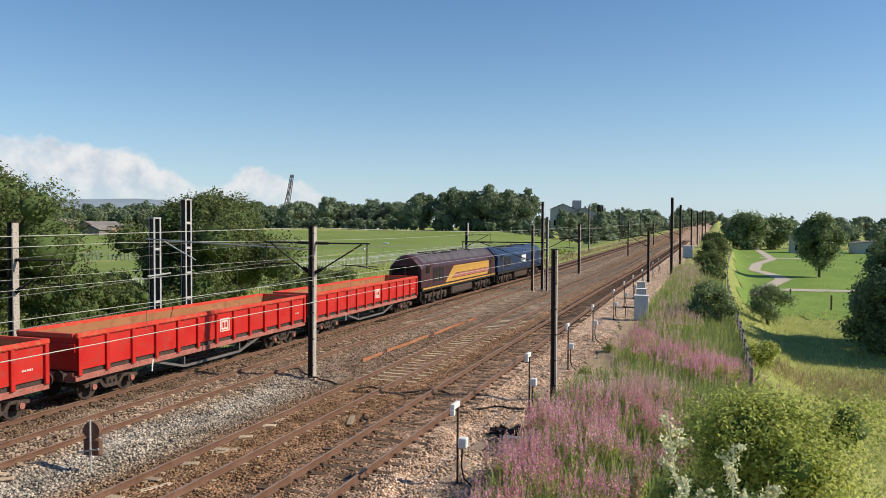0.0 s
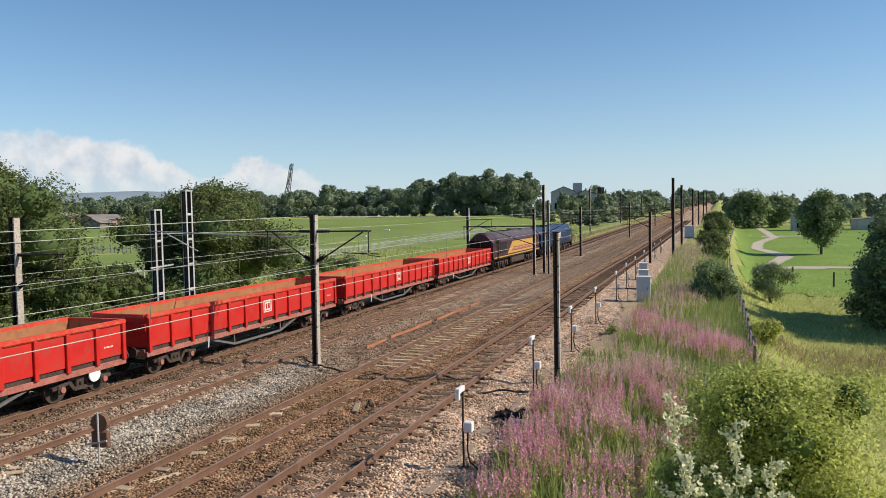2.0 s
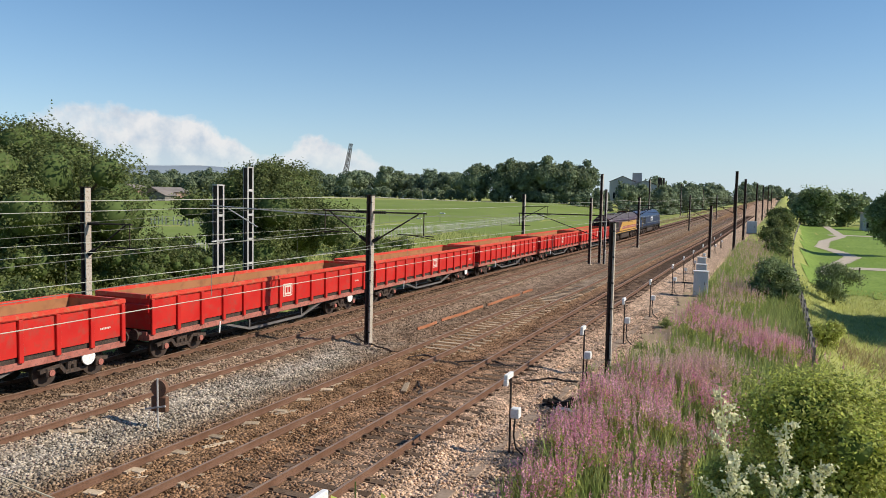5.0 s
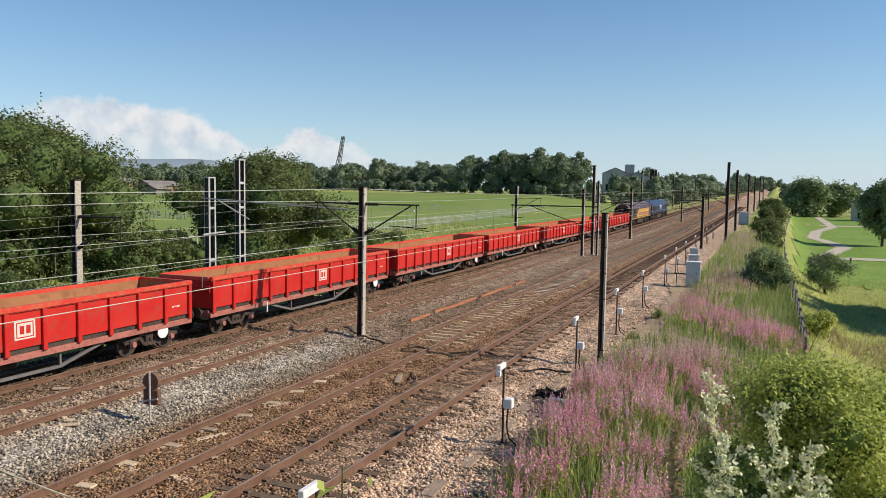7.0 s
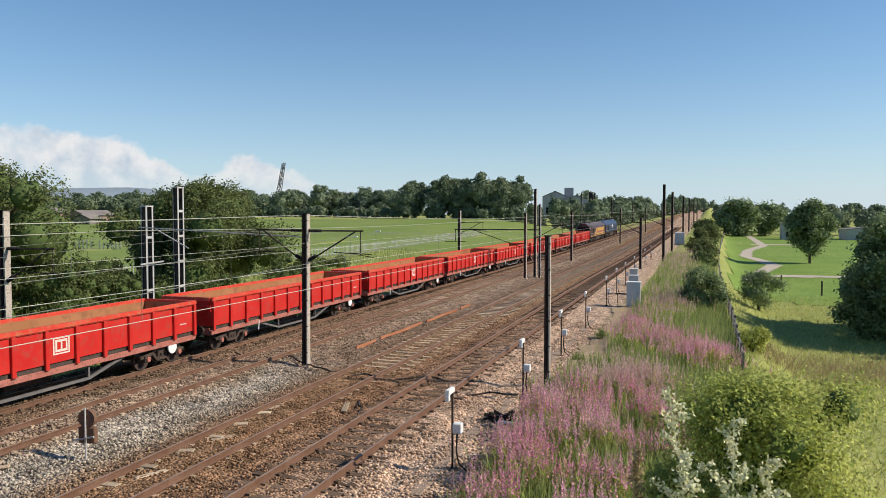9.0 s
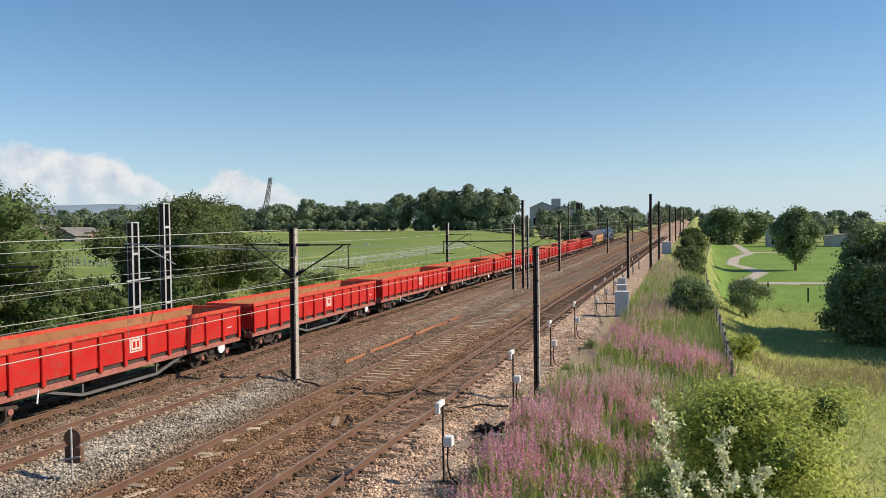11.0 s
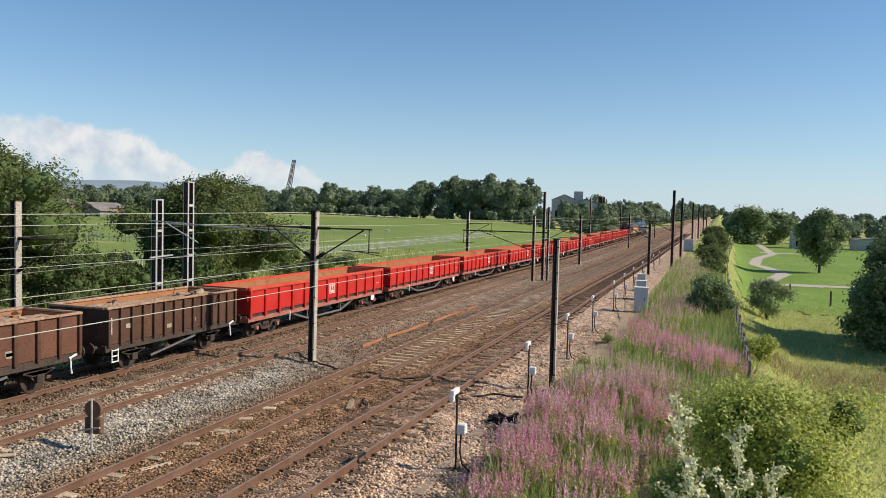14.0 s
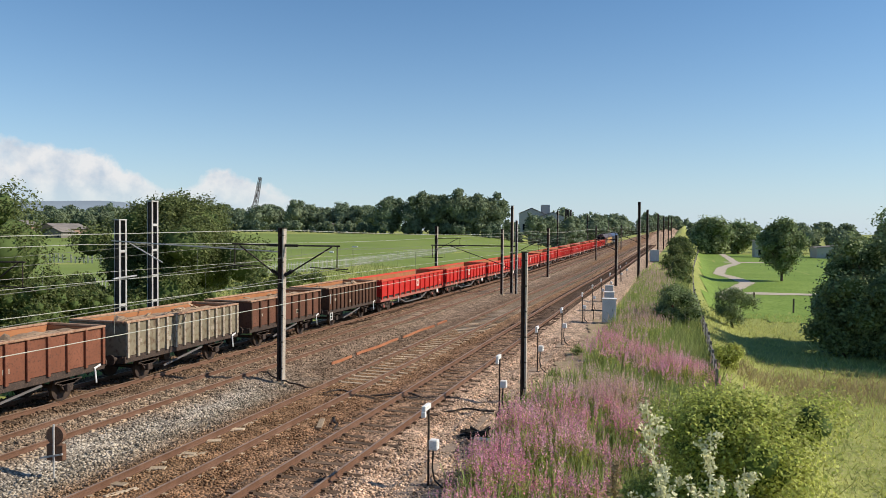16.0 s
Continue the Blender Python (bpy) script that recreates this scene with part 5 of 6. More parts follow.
    for x, y, h, w, s in ((1.6, 120, 2.4, 3.6, 61), (1.0, 150, 3.4, 5.0, 62), (3.5, 165, 4.0, 7, 63), (3.0, 205, 4.2, 8, 64)):
        tree("lineside_bush", "green lineside bush along the bank", x, y, h, w, 4500, 0.22, s, LEAF_MID, 0.02, 14, "bush", "bank bushes")
    spots = [(rng.uniform(0.2, 3.0) + max(0, yy - 120) * 0.02, yy, rng.uniform(1.6, 3.2), rng.uniform(2.5, 4.5)) for yy in rng.uniform(98, 320, 46)]
    stuff_bushes("bank_hedge", "continuous green hedge of shrubs along the bank", spots, LEAF_MID, 420, 0.24, 43)
    tree("small_bush", "small grey-green willow bush on the meadow", 5.3, 67, 3.4, 4.4, 9000, 0.09, 55, LEAF_DARK, 0.03, 16, "bush", "bank bushes", False, 40)
    # the park side
    tree("park_tree", "round-crowned dark green park tree on the lawn", 18.4, 137, 10.2, 8.2, 26000, 0.26, 56, LEAF_DARK, 0.17, 40, wisps=60)
    for x, y, h, w, s in ((14.9, 56, 10, 9, 70), (19, 55, 10, 9.5, 71), (13.4, 61, 8.2, 7, 72), (25, 50, 9.6, 9, 73), (11.2, 55, 5.0, 4.6, 74), (22, 62, 9.0, 9, 75), (28, 60, 10, 11, 76), (13.9, 54.0, 5.6, 6.4, 77), (17.4, 53.0, 7.8, 8, 78)):
        tree("copse_tree", "dense dark tree at the meadow edge", x, y, h, w, 22000, 0.16, s, LEAF_DARK, 0.02, 34, "tree", "copse", True, 60)
    tree("park_tree", "dark tree at the end of the lawn", 16, 300, 13.5, 20, 9000, 0.7, 57, LEAF_DARK, 0.05, 24)
    tree("park_tree", "dark tree at the end of the lawn", 26, 310, 11.5, 17, 8000, 0.7, 58, LEAF_DARK, 0.05, 24)
    # the far woods
    woods("woods", "long belt of dark woods beyond the field", [(-420, 300), (-300, 330), (-190, 320), (-105, 300)], 150, 81, 9.5, 14.5, 12, 0.7, 850)
    woods("tall_copse", "tall poplars and willows at the field edge", [(-98, 262), (-82, 268), (-64, 270)], 15, 82, 12, 17.5, 3.5, 0.6, 2600)
    woods("field_trees", "dark trees before the industrial halls", [(-60, 300), (-44, 310), (-30, 330), (-26, 380)], 34, 89, 8.5, 13.5, 5, 0.65, 600)
    woods("low_trees", "low trees before the industrial halls", [(-104, 300), (-70, 330), (-36, 350)], 26, 97, 4, 7.5, 5, 0.65, 500)
    woods("line_end_trees", "dark trees where the line meets the horizon", [(22, 560), (20, 480), (24, 430), (36, 410)], 30, 98, 8, 13, 5, 1.0, 400)
    woods("hedge", "dark hedge along the far field edge", [(-250, 275), (-150, 272), (-95, 262), (-30, 268)], 170, 83, 3.2, 5.2, 2.5, 0.5, 220)
    woods("far_woods", "hazy woods along the horizon", [(-60, 420), (-34, 480), (-20, 640), (0, 900), (60, 900)], 60, 84, 11, 18, 12, 1.0, 300)
    woods("far_woods", "hazy woods along the horizon", [(-900, 420), (-600, 520), (-300, 560), (-120, 520)], 130, 85, 12, 19, 20, 1.3, 240)
    woods("park_woods", "dark woods behind the park", [(40, 330), (75, 330), (130, 340), (220, 360)], 60, 86, 8, 12, 8, 0.8, 360)
    woods("far_woods", "hazy woods along the horizon", [(30, 700), (200, 720), (420, 700)], 120, 87, 11, 17, 18, 1.4, 200)
    woods("left_woods", "mixed trees round the farm sheds", [(-235, 205), (-205, 222), (-175, 215), (-150, 225)], 44, 88, 4, 7.5, 6, 0.5, 700)
    for x, y, s, lean, h in ((0.12, 2.75, 91, (-0.2, 0.1), 2.18), (0.15, 2.8, 92, (0.0, 0.12), 2.1), (0.02, 2.7, 93, (-0.04, 0.1), 1.85), (0.27, 2.85, 94, (0.0, 0.1), 2.0), (0.2, 2.7, 95, (0.06, 0.05), 1.85)):
        mugwort(x, y, s, lean, h, "tall pale mugwort in bud on the bank")
    dry_stalk(-0.15, 2.75, 1.97)
    for x, y, s, h in ((-2.33, 1.72, 1, 0.62), (-2.12, 1.76, 2, 0.60), (-2.2, 1.68, 3, 0.5), (-1.74, 1.95, 4, 1.22), (-1.25, 2.25, 5, 1.5)):
        sprig(x, y, s, h)
    rope = bmesh.new()
    a, b = Vector((-2.9, 1.45, 5.27)), Vector((-1.55, 2.05, 4.67))
    for k in range(12):
        u, v = a.lerp(b, k / 12), a.lerp(b, (k + 1) / 12)
        beam(rope, u - Vector((0, 0, 0.03 * math.sin(math.pi * k / 12))), v - Vector((0, 0, 0.03 * math.sin(math.pi * (k + 1) / 12))), 0.0035, n=6)
    for q in (a, b):
        beam(rope, q, (q.x, q.y, gz(q.x, q.y) - 0.1), 0.006, n=6)
    tagged(part("rope", rope, PALE), "thin pale rope strung between stakes on the bank", "rope")


def far_buildings():
    def shed(name, label, x, y, w, d, h, rise, turn, wall, roof):
        t = empty(name, pose(x, y, gz(x, y) - 0.2, 0, 0, turn), label, "building", "far buildings")
        bm = bmesh.new()
        pr = [(-w / 2, 0), (w / 2, 0), (w / 2, h), (0, h + rise), (-w / 2, h)]
        sweep(bm, pr, -d / 2, d / 2)
        part("wall", bm, wall, t)
        bm = bmesh.new()
        for s in (-1, 1):
            beam(bm, (s * (w / 4 + 0.2), -d / 2 - 0.4, h + rise / 2 + 0.15), (s * (w / 4 + 0.2), d / 2 + 0.4, h + rise / 2 + 0.15), 0.2, 0.2)
        for s in (-1, 1):
            vs = [bm.verts.new(p) for p in ((0, -d / 2 - 0.4, h + rise + 0.3), (s * (w / 2 + 0.5), -d / 2 - 0.4, h + 0.1), (s * (w / 2 + 0.5), d / 2 + 0.4, h + 0.1), (0, d / 2 + 0.4, h + rise + 0.3))]
            bm.faces.new(vs)
        part("roof", bm, roof, t)
        for k in range(3):
            u = -w / 2 + w * (k + 0.5) / 3
            part("opening", box(bmesh.new(), u - w * 0.05, u + w * 0.05, -d / 2 - 0.05, -d / 2 + 0.05, h * 0.2, h * 0.5), GLASS, t)
        return t
    t = shed("factory", "pale grey industrial hall above the trees", -65.5, 372, 11, 24, 10.3, 2.4, 12, CLAD, SLATE)
    part("plant_room", box(bmesh.new(), 5, 9, -8, 0, 9, 14.6), CLAD, t)
    t = shed("factory", "pale grey industrial hall above the trees", -55, 370, 11, 24, 10.3, 2.0, 12, CLAD, SLATE)
    for dx in (6.6, 7.6, 8.8):
        part("chimney", beam(bmesh.new(), (dx, -8, 8), (dx, -8, 14.6 - dx * 0.1), 0.5, n=10), DARKSTEEL, t)
    shed("farm_shed", "low brown-roofed farm shed among trees", -196, 190, 12, 12, 2.2, 1.5, 20, BRICK, SLATE)
    shed("farm_shed", "low brown-roofed farm shed among trees", -176, 186, 12, 10, 1.8, 1.4, -15, BRICK, SLATE)
    shed("farm_shed", "low stone shed beside the paddock", -160, 168, 5, 6, 1.6, 1.2, 10, WOOD, SLATE)
    shed("house", "white-walled farmhouse among trees", -214, 196, 6, 7, 3.4, 1.6, 30, WHITE, SLATE)
    shed("farm_shed", "long low shed beyond the field", -138, 296, 16, 6, 2.6, 1.2, 0, CLAD, SLATE)
    shed("clubhouse", "low dark clubhouse beyond the lawn", 58, 272, 24, 12, 3.6, 1.0, 0, CLAD, SLATE)
    shed("clubhouse", "low dark clubhouse beyond the lawn", 32, 270, 9, 8, 5.5, 1.2, 0, CLAD, SLATE)
    # leaning lattice jib of a quarry crane
    t = empty("crane", pose(-248, 420, gz(-248, 420)), "tall leaning lattice crane jib above the woods", "crane")
    lo, hi = Vector((-2, 0, 8)), Vector((3, 0, 33.5))
    legs = [(-1.2, -1.2), (1.2, -1.2), (1.2, 1.2), (-1.2, 1.2)]
    for a, b in legs:
        part("leg", beam(bmesh.new(), lo + Vector((a, b, 0)), hi + Vector((a * 0.6, b * 0.6, 0)), 0.28), DARKSTEEL, t)
    for k in range(11):
        bm = bmesh.new()
        for (a, b), (c, d) in zip(legs, legs[1:] + legs[:1]):
            u, v = k / 11, (k + 1) / 11
            beam(bm, lo.lerp(hi, u) + Vector((a, b, 0)) * (1 - 0.4 * u), lo.lerp(hi, v) + Vector((c, d, 0)) * (1 - 0.4 * v), 0.16)
        part("bracing", bm, DARKSTEEL, t)
    part("cab", box(bmesh.new(), -4, 1, -2, 2, 2, 8.2), ORANGE, t, "faded orange cab")
    for dx in (-5, -4):
        part("guy", beam(bmesh.new(), (dx - 2, 0, 6), hi - Vector((1, 0, 6)), 0.14), DARKSTEEL, t)
    # hills on the horizon
    bm = bmesh.new()
    prev = None
    for k in range(60):
        a = radians(22 + 70 * k / 59)
        h = 6 + 135 * max(0, math.sin(math.pi * min(1, (k + 4) / 52))) ** 0.8 * (0.85 + 0.15 * noise.noise(Vector((k * 0.22, 0, 0)))) 
        p = Vector((-math.sin(a) * 3600, math.cos(a) * 3600, 0))
        row = [bm.verts.new((p.x * q, p.y * q, z)) for q, z in ((0.86, 0), (0.95, h * 0.7), (1.0, h), (1.1, -20))]
        if prev:
            for i in range(3):
                bm.faces.new((prev[i], row[i], row[i + 1], prev[i + 1]))
        prev = row
    tagged(part("hill", bm, HILL, smooth=True), "long low hill on the horizon, tinted blue for haze", "hill", kind="structure")


def park():
    line = [(6.0, 92), (6.6, 100), (9.6, 116), (12.4, 130), (11.4, 143), (9.6, 155), (11.9, 182), (17.3, 210), (18.5, 255), (19.5, 300)]

    def path_in(x, y):
        near = 99.0
        for (ax, ay), (bx, by) in zip(line, line[1:]):
            u = min(1, max(0, ((x - ax) * (bx - ax) + (y - ay) * (by - ay)) / ((bx - ax) ** 2 + (by - ay) ** 2)))
            near = min(near, math.hypot(x - ax - u * (bx - ax), (y - ay - u * (by - ay)) * 0.5))
        return near < 0.6 + 0.5 * min(1.0, max(0.0, (y - 96) / 30)) or (abs(y - 107.5 - (x - 12) * 0.1) < 1.8 and 10 < x < 40) or (abs(y - 218) < 3 and 15 < x < 30)
    patch("park_lawn", LAWN, lambda x, y: x > 4.2 + max(0, y - 90) * 0.032 and (x - 4) * 0.6 + y > 78, 4, 70, 66, 300, 1.0, 0.05, "bright mown lawn of a small park")
    patch("park_path", PATHM, path_in, 4, 42, 96, 300, 0.4, 0.09, "pale winding gravel path across the lawn")
    patch("field", FIELD, lambda x, y: x < -51 and math.hypot(x, y) < 272 and (y > 60 or x < -75), -240, -50, 40, 275, 3.0, 0.05, "bright green grazed field behind the palisade fence")
    patch("field", FIELD, lambda x, y: x >= -52 and math.hypot(x, y) < 268, -52, -29, 120, 272, 2.0, 0.05, "bright green grazed field behind the palisade fence")
    patch("cess_path", EARTH, lambda x, y: abs(x + 4.15 + 0.15 * math.sin(y * 0.4)) < 0.55 + 0.16 * math.sin(y * 1.7 + x * 3) + 0.1 * math.sin(y * 4.1) and 25 < y < 60, -5.2, -3, 24, 62, 0.12, lambda x, y: max(gz(x, y) + 0.03, -0.225 - (x + 6.3) * 0.06), "trodden bare earth path beside the ballast")
    for x, y, l in ((-78, 170, 0.4), (-74, 172, 1.3), (-70, 150, 1.0)):
        tagged(part("field_trough", box(bmesh.new(), x - l / 2, x + l / 2, y - 0.25, y + 0.25, gz(x, y), gz(x, y) + 0.3, 0.03), WHITE), "small pale trough standing in the field", "trough", "field troughs")
    for x, y in ((9.3, 90), (12.3, 83), (6.9, 92.5), (15.4, 88)):
        tagged(part("park_post", box(bmesh.new(), x - 0.08, x + 0.08, y - 0.08, y + 0.08, gz(x, y) - 0.2, gz(x, y) + 1.5, 0.02), BARK), "dark square timber post on the lawn", "post", "park posts")


park()
far_buildings()
build_plants()

# ---- the train ----
PITCH, BODY = 16.2, 15.05
TX = TRACKS[3]


def wheelset(parent, y, r=0.44):
    bm = bmesh.new()
    for s in (-0.75, 0.75):
        beam(bm, (s - 0.065, 0, 0), (s + 0.065, 0, 0), r, n=20)
        beam(bm, (s + (-0.1 if s < 0 else 0.04), 0, 0), (s + (-0.04 if s < 0 else 0.1), 0, 0), r * 0.4, n=12)
    beam(bm, (-0.9, 0, 0), (0.9, 0, 0), 0.08, n=8)
    ws = part("wheelset", bm, WHEEL, parent)
    ws.matrix_basis = pose(0, y, r)
    return ws


def bogie(parent, y):
    """A two-axle freight bogie: side frames with spring nests, boxes, wheelsets."""
    bm = bmesh.new()
    for s in (-1, 1):
        for y0, z0, y1, z1 in ((-1.25, 0.52, -0.55, 0.62), (-0.55, 0.62, -0.35, 0.36), (-0.35, 0.36, 0.35, 0.36), (0.35, 0.36, 0.55, 0.62), (0.55, 0.62, 1.25, 0.52), (-0.6, 0.72, 0.6, 0.72)):
            beam(bm, (s * 1.0, y0, z0), (s * 1.0, y1, z1), 0.12, 0.13)
        for k in (-0.2, 0, 0.2):
            beam(bm, (s * 1.0, k, 0.38), (s * 1.0, k, 0.68), 0.075, n=8)
        for k in (-0.9, 0.9):
            box(bm, s * 1.02 - 0.1, s * 1.02 + 0.1, k - 0.15, k + 0.15, 0.32, 0.6, 0.03)
    box(bm, -1.05, 1.05, -0.16, 0.16, 0.55, 0.8)
    b = part("bogie", bm, GEAR, parent)
    b.matrix_basis = pose(0, y, 0)
    for k in (-0.9, 0.9):
        w = wheelset(b, k, 0.43)
        for s in (-1, 1):
            bm = beam(bmesh.new(), (s * 1.1, 0, 0), (s * 1.17, 0, 0), 0.1, n=12)
            cap = part("axle_cap", bm, SOLE, b, "rusty axle end cap")
            cap.matrix_basis = pose(0, k, 0.45)
    return b


def buffers(t, half):
    for sy in (-1, 1):
        for sx in (-0.87, 0.87):
            bm = beam(bmesh.new(), (sx, sy * (half - 0.05), 1.02), (sx, sy * (half + 0.33), 1.02), 0.075, n=10)
            beam(bm, (sx, sy * (half + 0.33), 1.02), (sx, sy * (half + 0.38), 1.02), 0.2, n=14)
            part("buffer", bm, GEAR, t)
        bm = beam(bmesh.new(), (0, sy * (half - 0.1), 0.95), (0, sy * (half + 0.48), 0.9), 0.07, 0.09)
        part("coupling", bm, GEAR, t)
        bm = bmesh.new()
        for a, b in (((0.3, half, 0.9), (0.33, half + 0.25, 0.55)), ((0.33, half + 0.25, 0.55), (0.36, half + 0.5, 0.8))):
            beam(bm, (a[0], sy * a[1], a[2]), (b[0], sy * b[1], b[2]), 0.025, n=6)
        part("air_hose", bm, BLACK, t)


def tub(t, half, w, z0, z1, mat_side, mat_in, thick=0.06):
    """An open box body: four walls with inner faces, and a floor."""
    for s in (-1, 1):
        part("side_wall", box(bmesh.new(), min(s * w, s * (w - thick)), max(s * w, s * (w - thick)), -half, half, z0, z1), mat_side, t)
        part("end_wall", box(bmesh.new(), -w + thick, w - thick, min(s * half, s * (half - thick)), max(s * half, s * (half - thick)), z0, z1), mat_side, t)
        a, b = s * (w - thick - 0.002), s * (w - thick - 0.012)
        part("lining", box(bmesh.new(), min(a, b), max(a, b), -half + thick + 0.01, half - thick - 0.01, z0 + 0.08, z1 - 0.02), mat_in, t, "rust-brown inner lining")
        a, b = s * (half - thick - 0.002), s * (half - thick - 0.012)
        part("lining", box(bmesh.new(), -w + thick + 0.02, w - thick - 0.02, min(a, b), max(a, b), z0 + 0.08, z1 - 0.02), mat_in, t, "rust-brown inner lining")
    part("floor", box(bmesh.new(), -w + thick + 0.02, w - thick - 0.02, -half + thick + 0.02, half - thick - 0.02, z0 - 0.04, z0 + 0.06), mat_in, t, "rust-brown wagon floor")


def red_wagon():
    t = empty("red_wagon", pose(0, 0, 0), "red low-sided bogie wagon, empty and rusty inside, on the far track", "wagon", "red wagons of the train")
    half, w, z0, z1 = BODY / 2, 1.25, 1.17, 2.3
    tub(t, half, w, z0, z1, RED, INSIDE)
    for s in (-1, 1):
        # added filler, dark as the shade in the gap above the solebar
        part("lower_web", box(bmesh.new(), s * 1.16 - 0.03, s * 1.16 + 0.03, -half + 0.02, half - 0.02, 0.98, z0 - 0.004), GEAR, t, "dark strip standing in for the shaded gap below the side panels")
    for s in (-1, 1):
        bm = beam(bmesh.new(), (s * (w + 0.01), -half - 0.03, z1 + 0.02), (s * (w + 0.01), half + 0.03, z1 + 0.02), 0.17, 0.15)
        bmesh.ops.bevel(bm, geom=bm.edges[:], offset=0.03, segments=2, affect="EDGES")
        part("top_rail", bm, RIM, t)
        bm = beam(bmesh.new(), (-w + 0.1, s * (half + 0.0), z1 + 0.02), (w - 0.1, s * (half + 0.0), z1 + 0.02), 0.13, 0.14)
        part("end_rail", bm, RIM, t)
        part("solebar", box(bmesh.new(), s * 1.2 - 0.06, s * 1.2 + 0.06, -half - 0.05, half + 0.05, 0.8, 1.0, 0.012), SOLE, t, "rusty pinkish solebar")
        part("headstock", box(bmesh.new(), -1.14, 1.14, s * half - 0.06, s * half + 0.06, 0.78, 1.09), SOLE, t)
        part("end_block", box(bmesh.new(), -1.24, 1.24, s * half + (0 if s > 0 else -0.06), s * half + (0.06 if s > 0 else 0), 1.75, 2.05, 0.03), RED, t)
        # truss below the sole
        bm = beam(bmesh.new(), (s * 1.1, -3.6, 0.8), (s * 1.1, -1.9, 0.34), 0.09)
        beam(bm, (s * 1.1, -1.9, 0.34), (s * 1.1, 1.9, 0.34), 0.09)
        beam(bm, (s * 1.1, 1.9, 0.34), (s * 1.1, 3.6, 0.8), 0.09)
        for k in (-1.9, 1.9):
            beam(bm, (s * 1.1, k, 0.34), (s * 1.1, k, 0.8), 0.07)
        part("truss", bm, TRUSS, t, "grey underframe truss")
        part("air_pipe", beam(bmesh.new(), (s * 1.26, -3.9, 0.95), (s * 1.3, -4.0, 0.52), 0.03, n=6), WHITE, t, "white brake lever")
    bm = box(bmesh.new(), -0.16, 0.16, -half + 0.1, half - 0.1, 0.72, 1.04)
    for k in np.linspace(-6.5, 6.5, 9):
        box(bm, -1.13, 1.13, k - 0.06, k + 0.06, 0.86, 1.05)
    beam(bm, (0.45, -1.0, 0.62), (0.45, 0.8, 0.62), 0.2, n=12)
    part("underframe", bm, GEAR, t)
    rib = None
    panels = 12
    for s in (-1, 1):
        for k in range(panels + 1):
            y = -half + 0.09 + (BODY - 0.18) * k / panels
            if rib is None:
                b = bmesh.new()
                box(b, -0.045, 0.045, -0.075, 0.075, 0.99, z1 - 0.06, 0.012)
                rib = part("rib", b, RED, t)
                rib.matrix_basis = pose(s * (w + 0.047), y, 0)
            else:
                again("rib", rib, pose(s * (w + 0.047), y, 0), t)
        # light square emblem with plain strokes
        y = -half + 0.09 + (BODY - 0.18) * 6.5 / panels
        em = part("emblem", box(bmesh.new(), 0, 0.006, -0.34, 0.34, 1.42, 1.98), EMBLEM, t, "faded cream square emblem")
        em.matrix_basis = pose(s * (w + 0.002) - (0.006 if s < 0 else 0), y, 0)
        bm = bmesh.new()
        for a, b_, c, d in ((-0.28, 0.28, 1.47, 1.5), (-0.28, 0.28, 1.9, 1.93), (-0.28, -0.25, 1.5, 1.9), (0.25, 0.28, 1.5, 1.9), (-0.17, -0.03, 1.58, 1.82), (0.04, 0.18, 1.58, 1.82)):
            box(bm, 0, 0.004, a, b_, c, d)
        st = part("emblem_strokes", bm, RED, t)
        st.matrix_basis = pose(s * (w + 0.009) - (0.004 if s < 0 else 0), y, 0)
        yn = half - 0.75
        bm = bmesh.new()
        for j in range(7):
            box(bm, 0, 0.005, yn - 0.22 + j * 0.06, yn - 0.18 + j * 0.06, 1.5, 1.56)
        nb = part("number_bars", bm, EMBLEM, t)
        nb.matrix_basis = pose(s * (w + 0.003) - (0.005 if s < 0 else 0), 0, 0)
    for k in (-5.75, 5.75):
        bogie(t, k)
    buffers(t, half)
    return t


def spoil_load(t, half, w, z, rng, n=30):
    bm = bmesh.new()
    xs, ys = np.linspace(-w, w, 9), np.linspace(-half, half, 26)
    g = [[bm.verts.new((x, y, z + 0.22 * (1 - (x / w) ** 2) * (0.6 + 0.5 * noise.noise(Vector((x * 0.9, y * 0.7 + n, 1)))) + 0.12 * noise.noise(Vector((x * 2, y * 2, n))))) for x in xs] for y in ys]
    for a, b in zip(g, g[1:]):
        for i in range(len(xs) - 1):
            bm.faces.new((a[i], a[i + 1], b[i + 1], b[i]))
    part("spoil", bm, SPOIL, t, "load of dry sandy spoil")
    bm = bmesh.new()
    for _ in range(n):
        c = Vector((rng.uniform(-w * 0.8, w * 0.8), rng.uniform(-half * 0.9, half * 0.9), z + rng.uniform(0.1, 0.22)))
        r = rng.uniform(0.08, 0.24)
        gg = bmesh.ops.create_icosphere(bm, subdivisions=1, radius=r, matrix=Matrix.Translation(c) @ Euler((rng.normal(0, 0.25), rng.normal(0, 0.25), rng.uniform(0, 3))).to_matrix().to_4x4() @ Matrix.Diagonal((1.7, 0.9, 0.35, 1)))
        for v in gg["verts"]:
            v.co += Vector(rng.normal(0, r * 0.12, 3))
    tagged(part("rubble", bm, RUBBLE, t, "broken concrete lumps in the load"), kind="stuff")


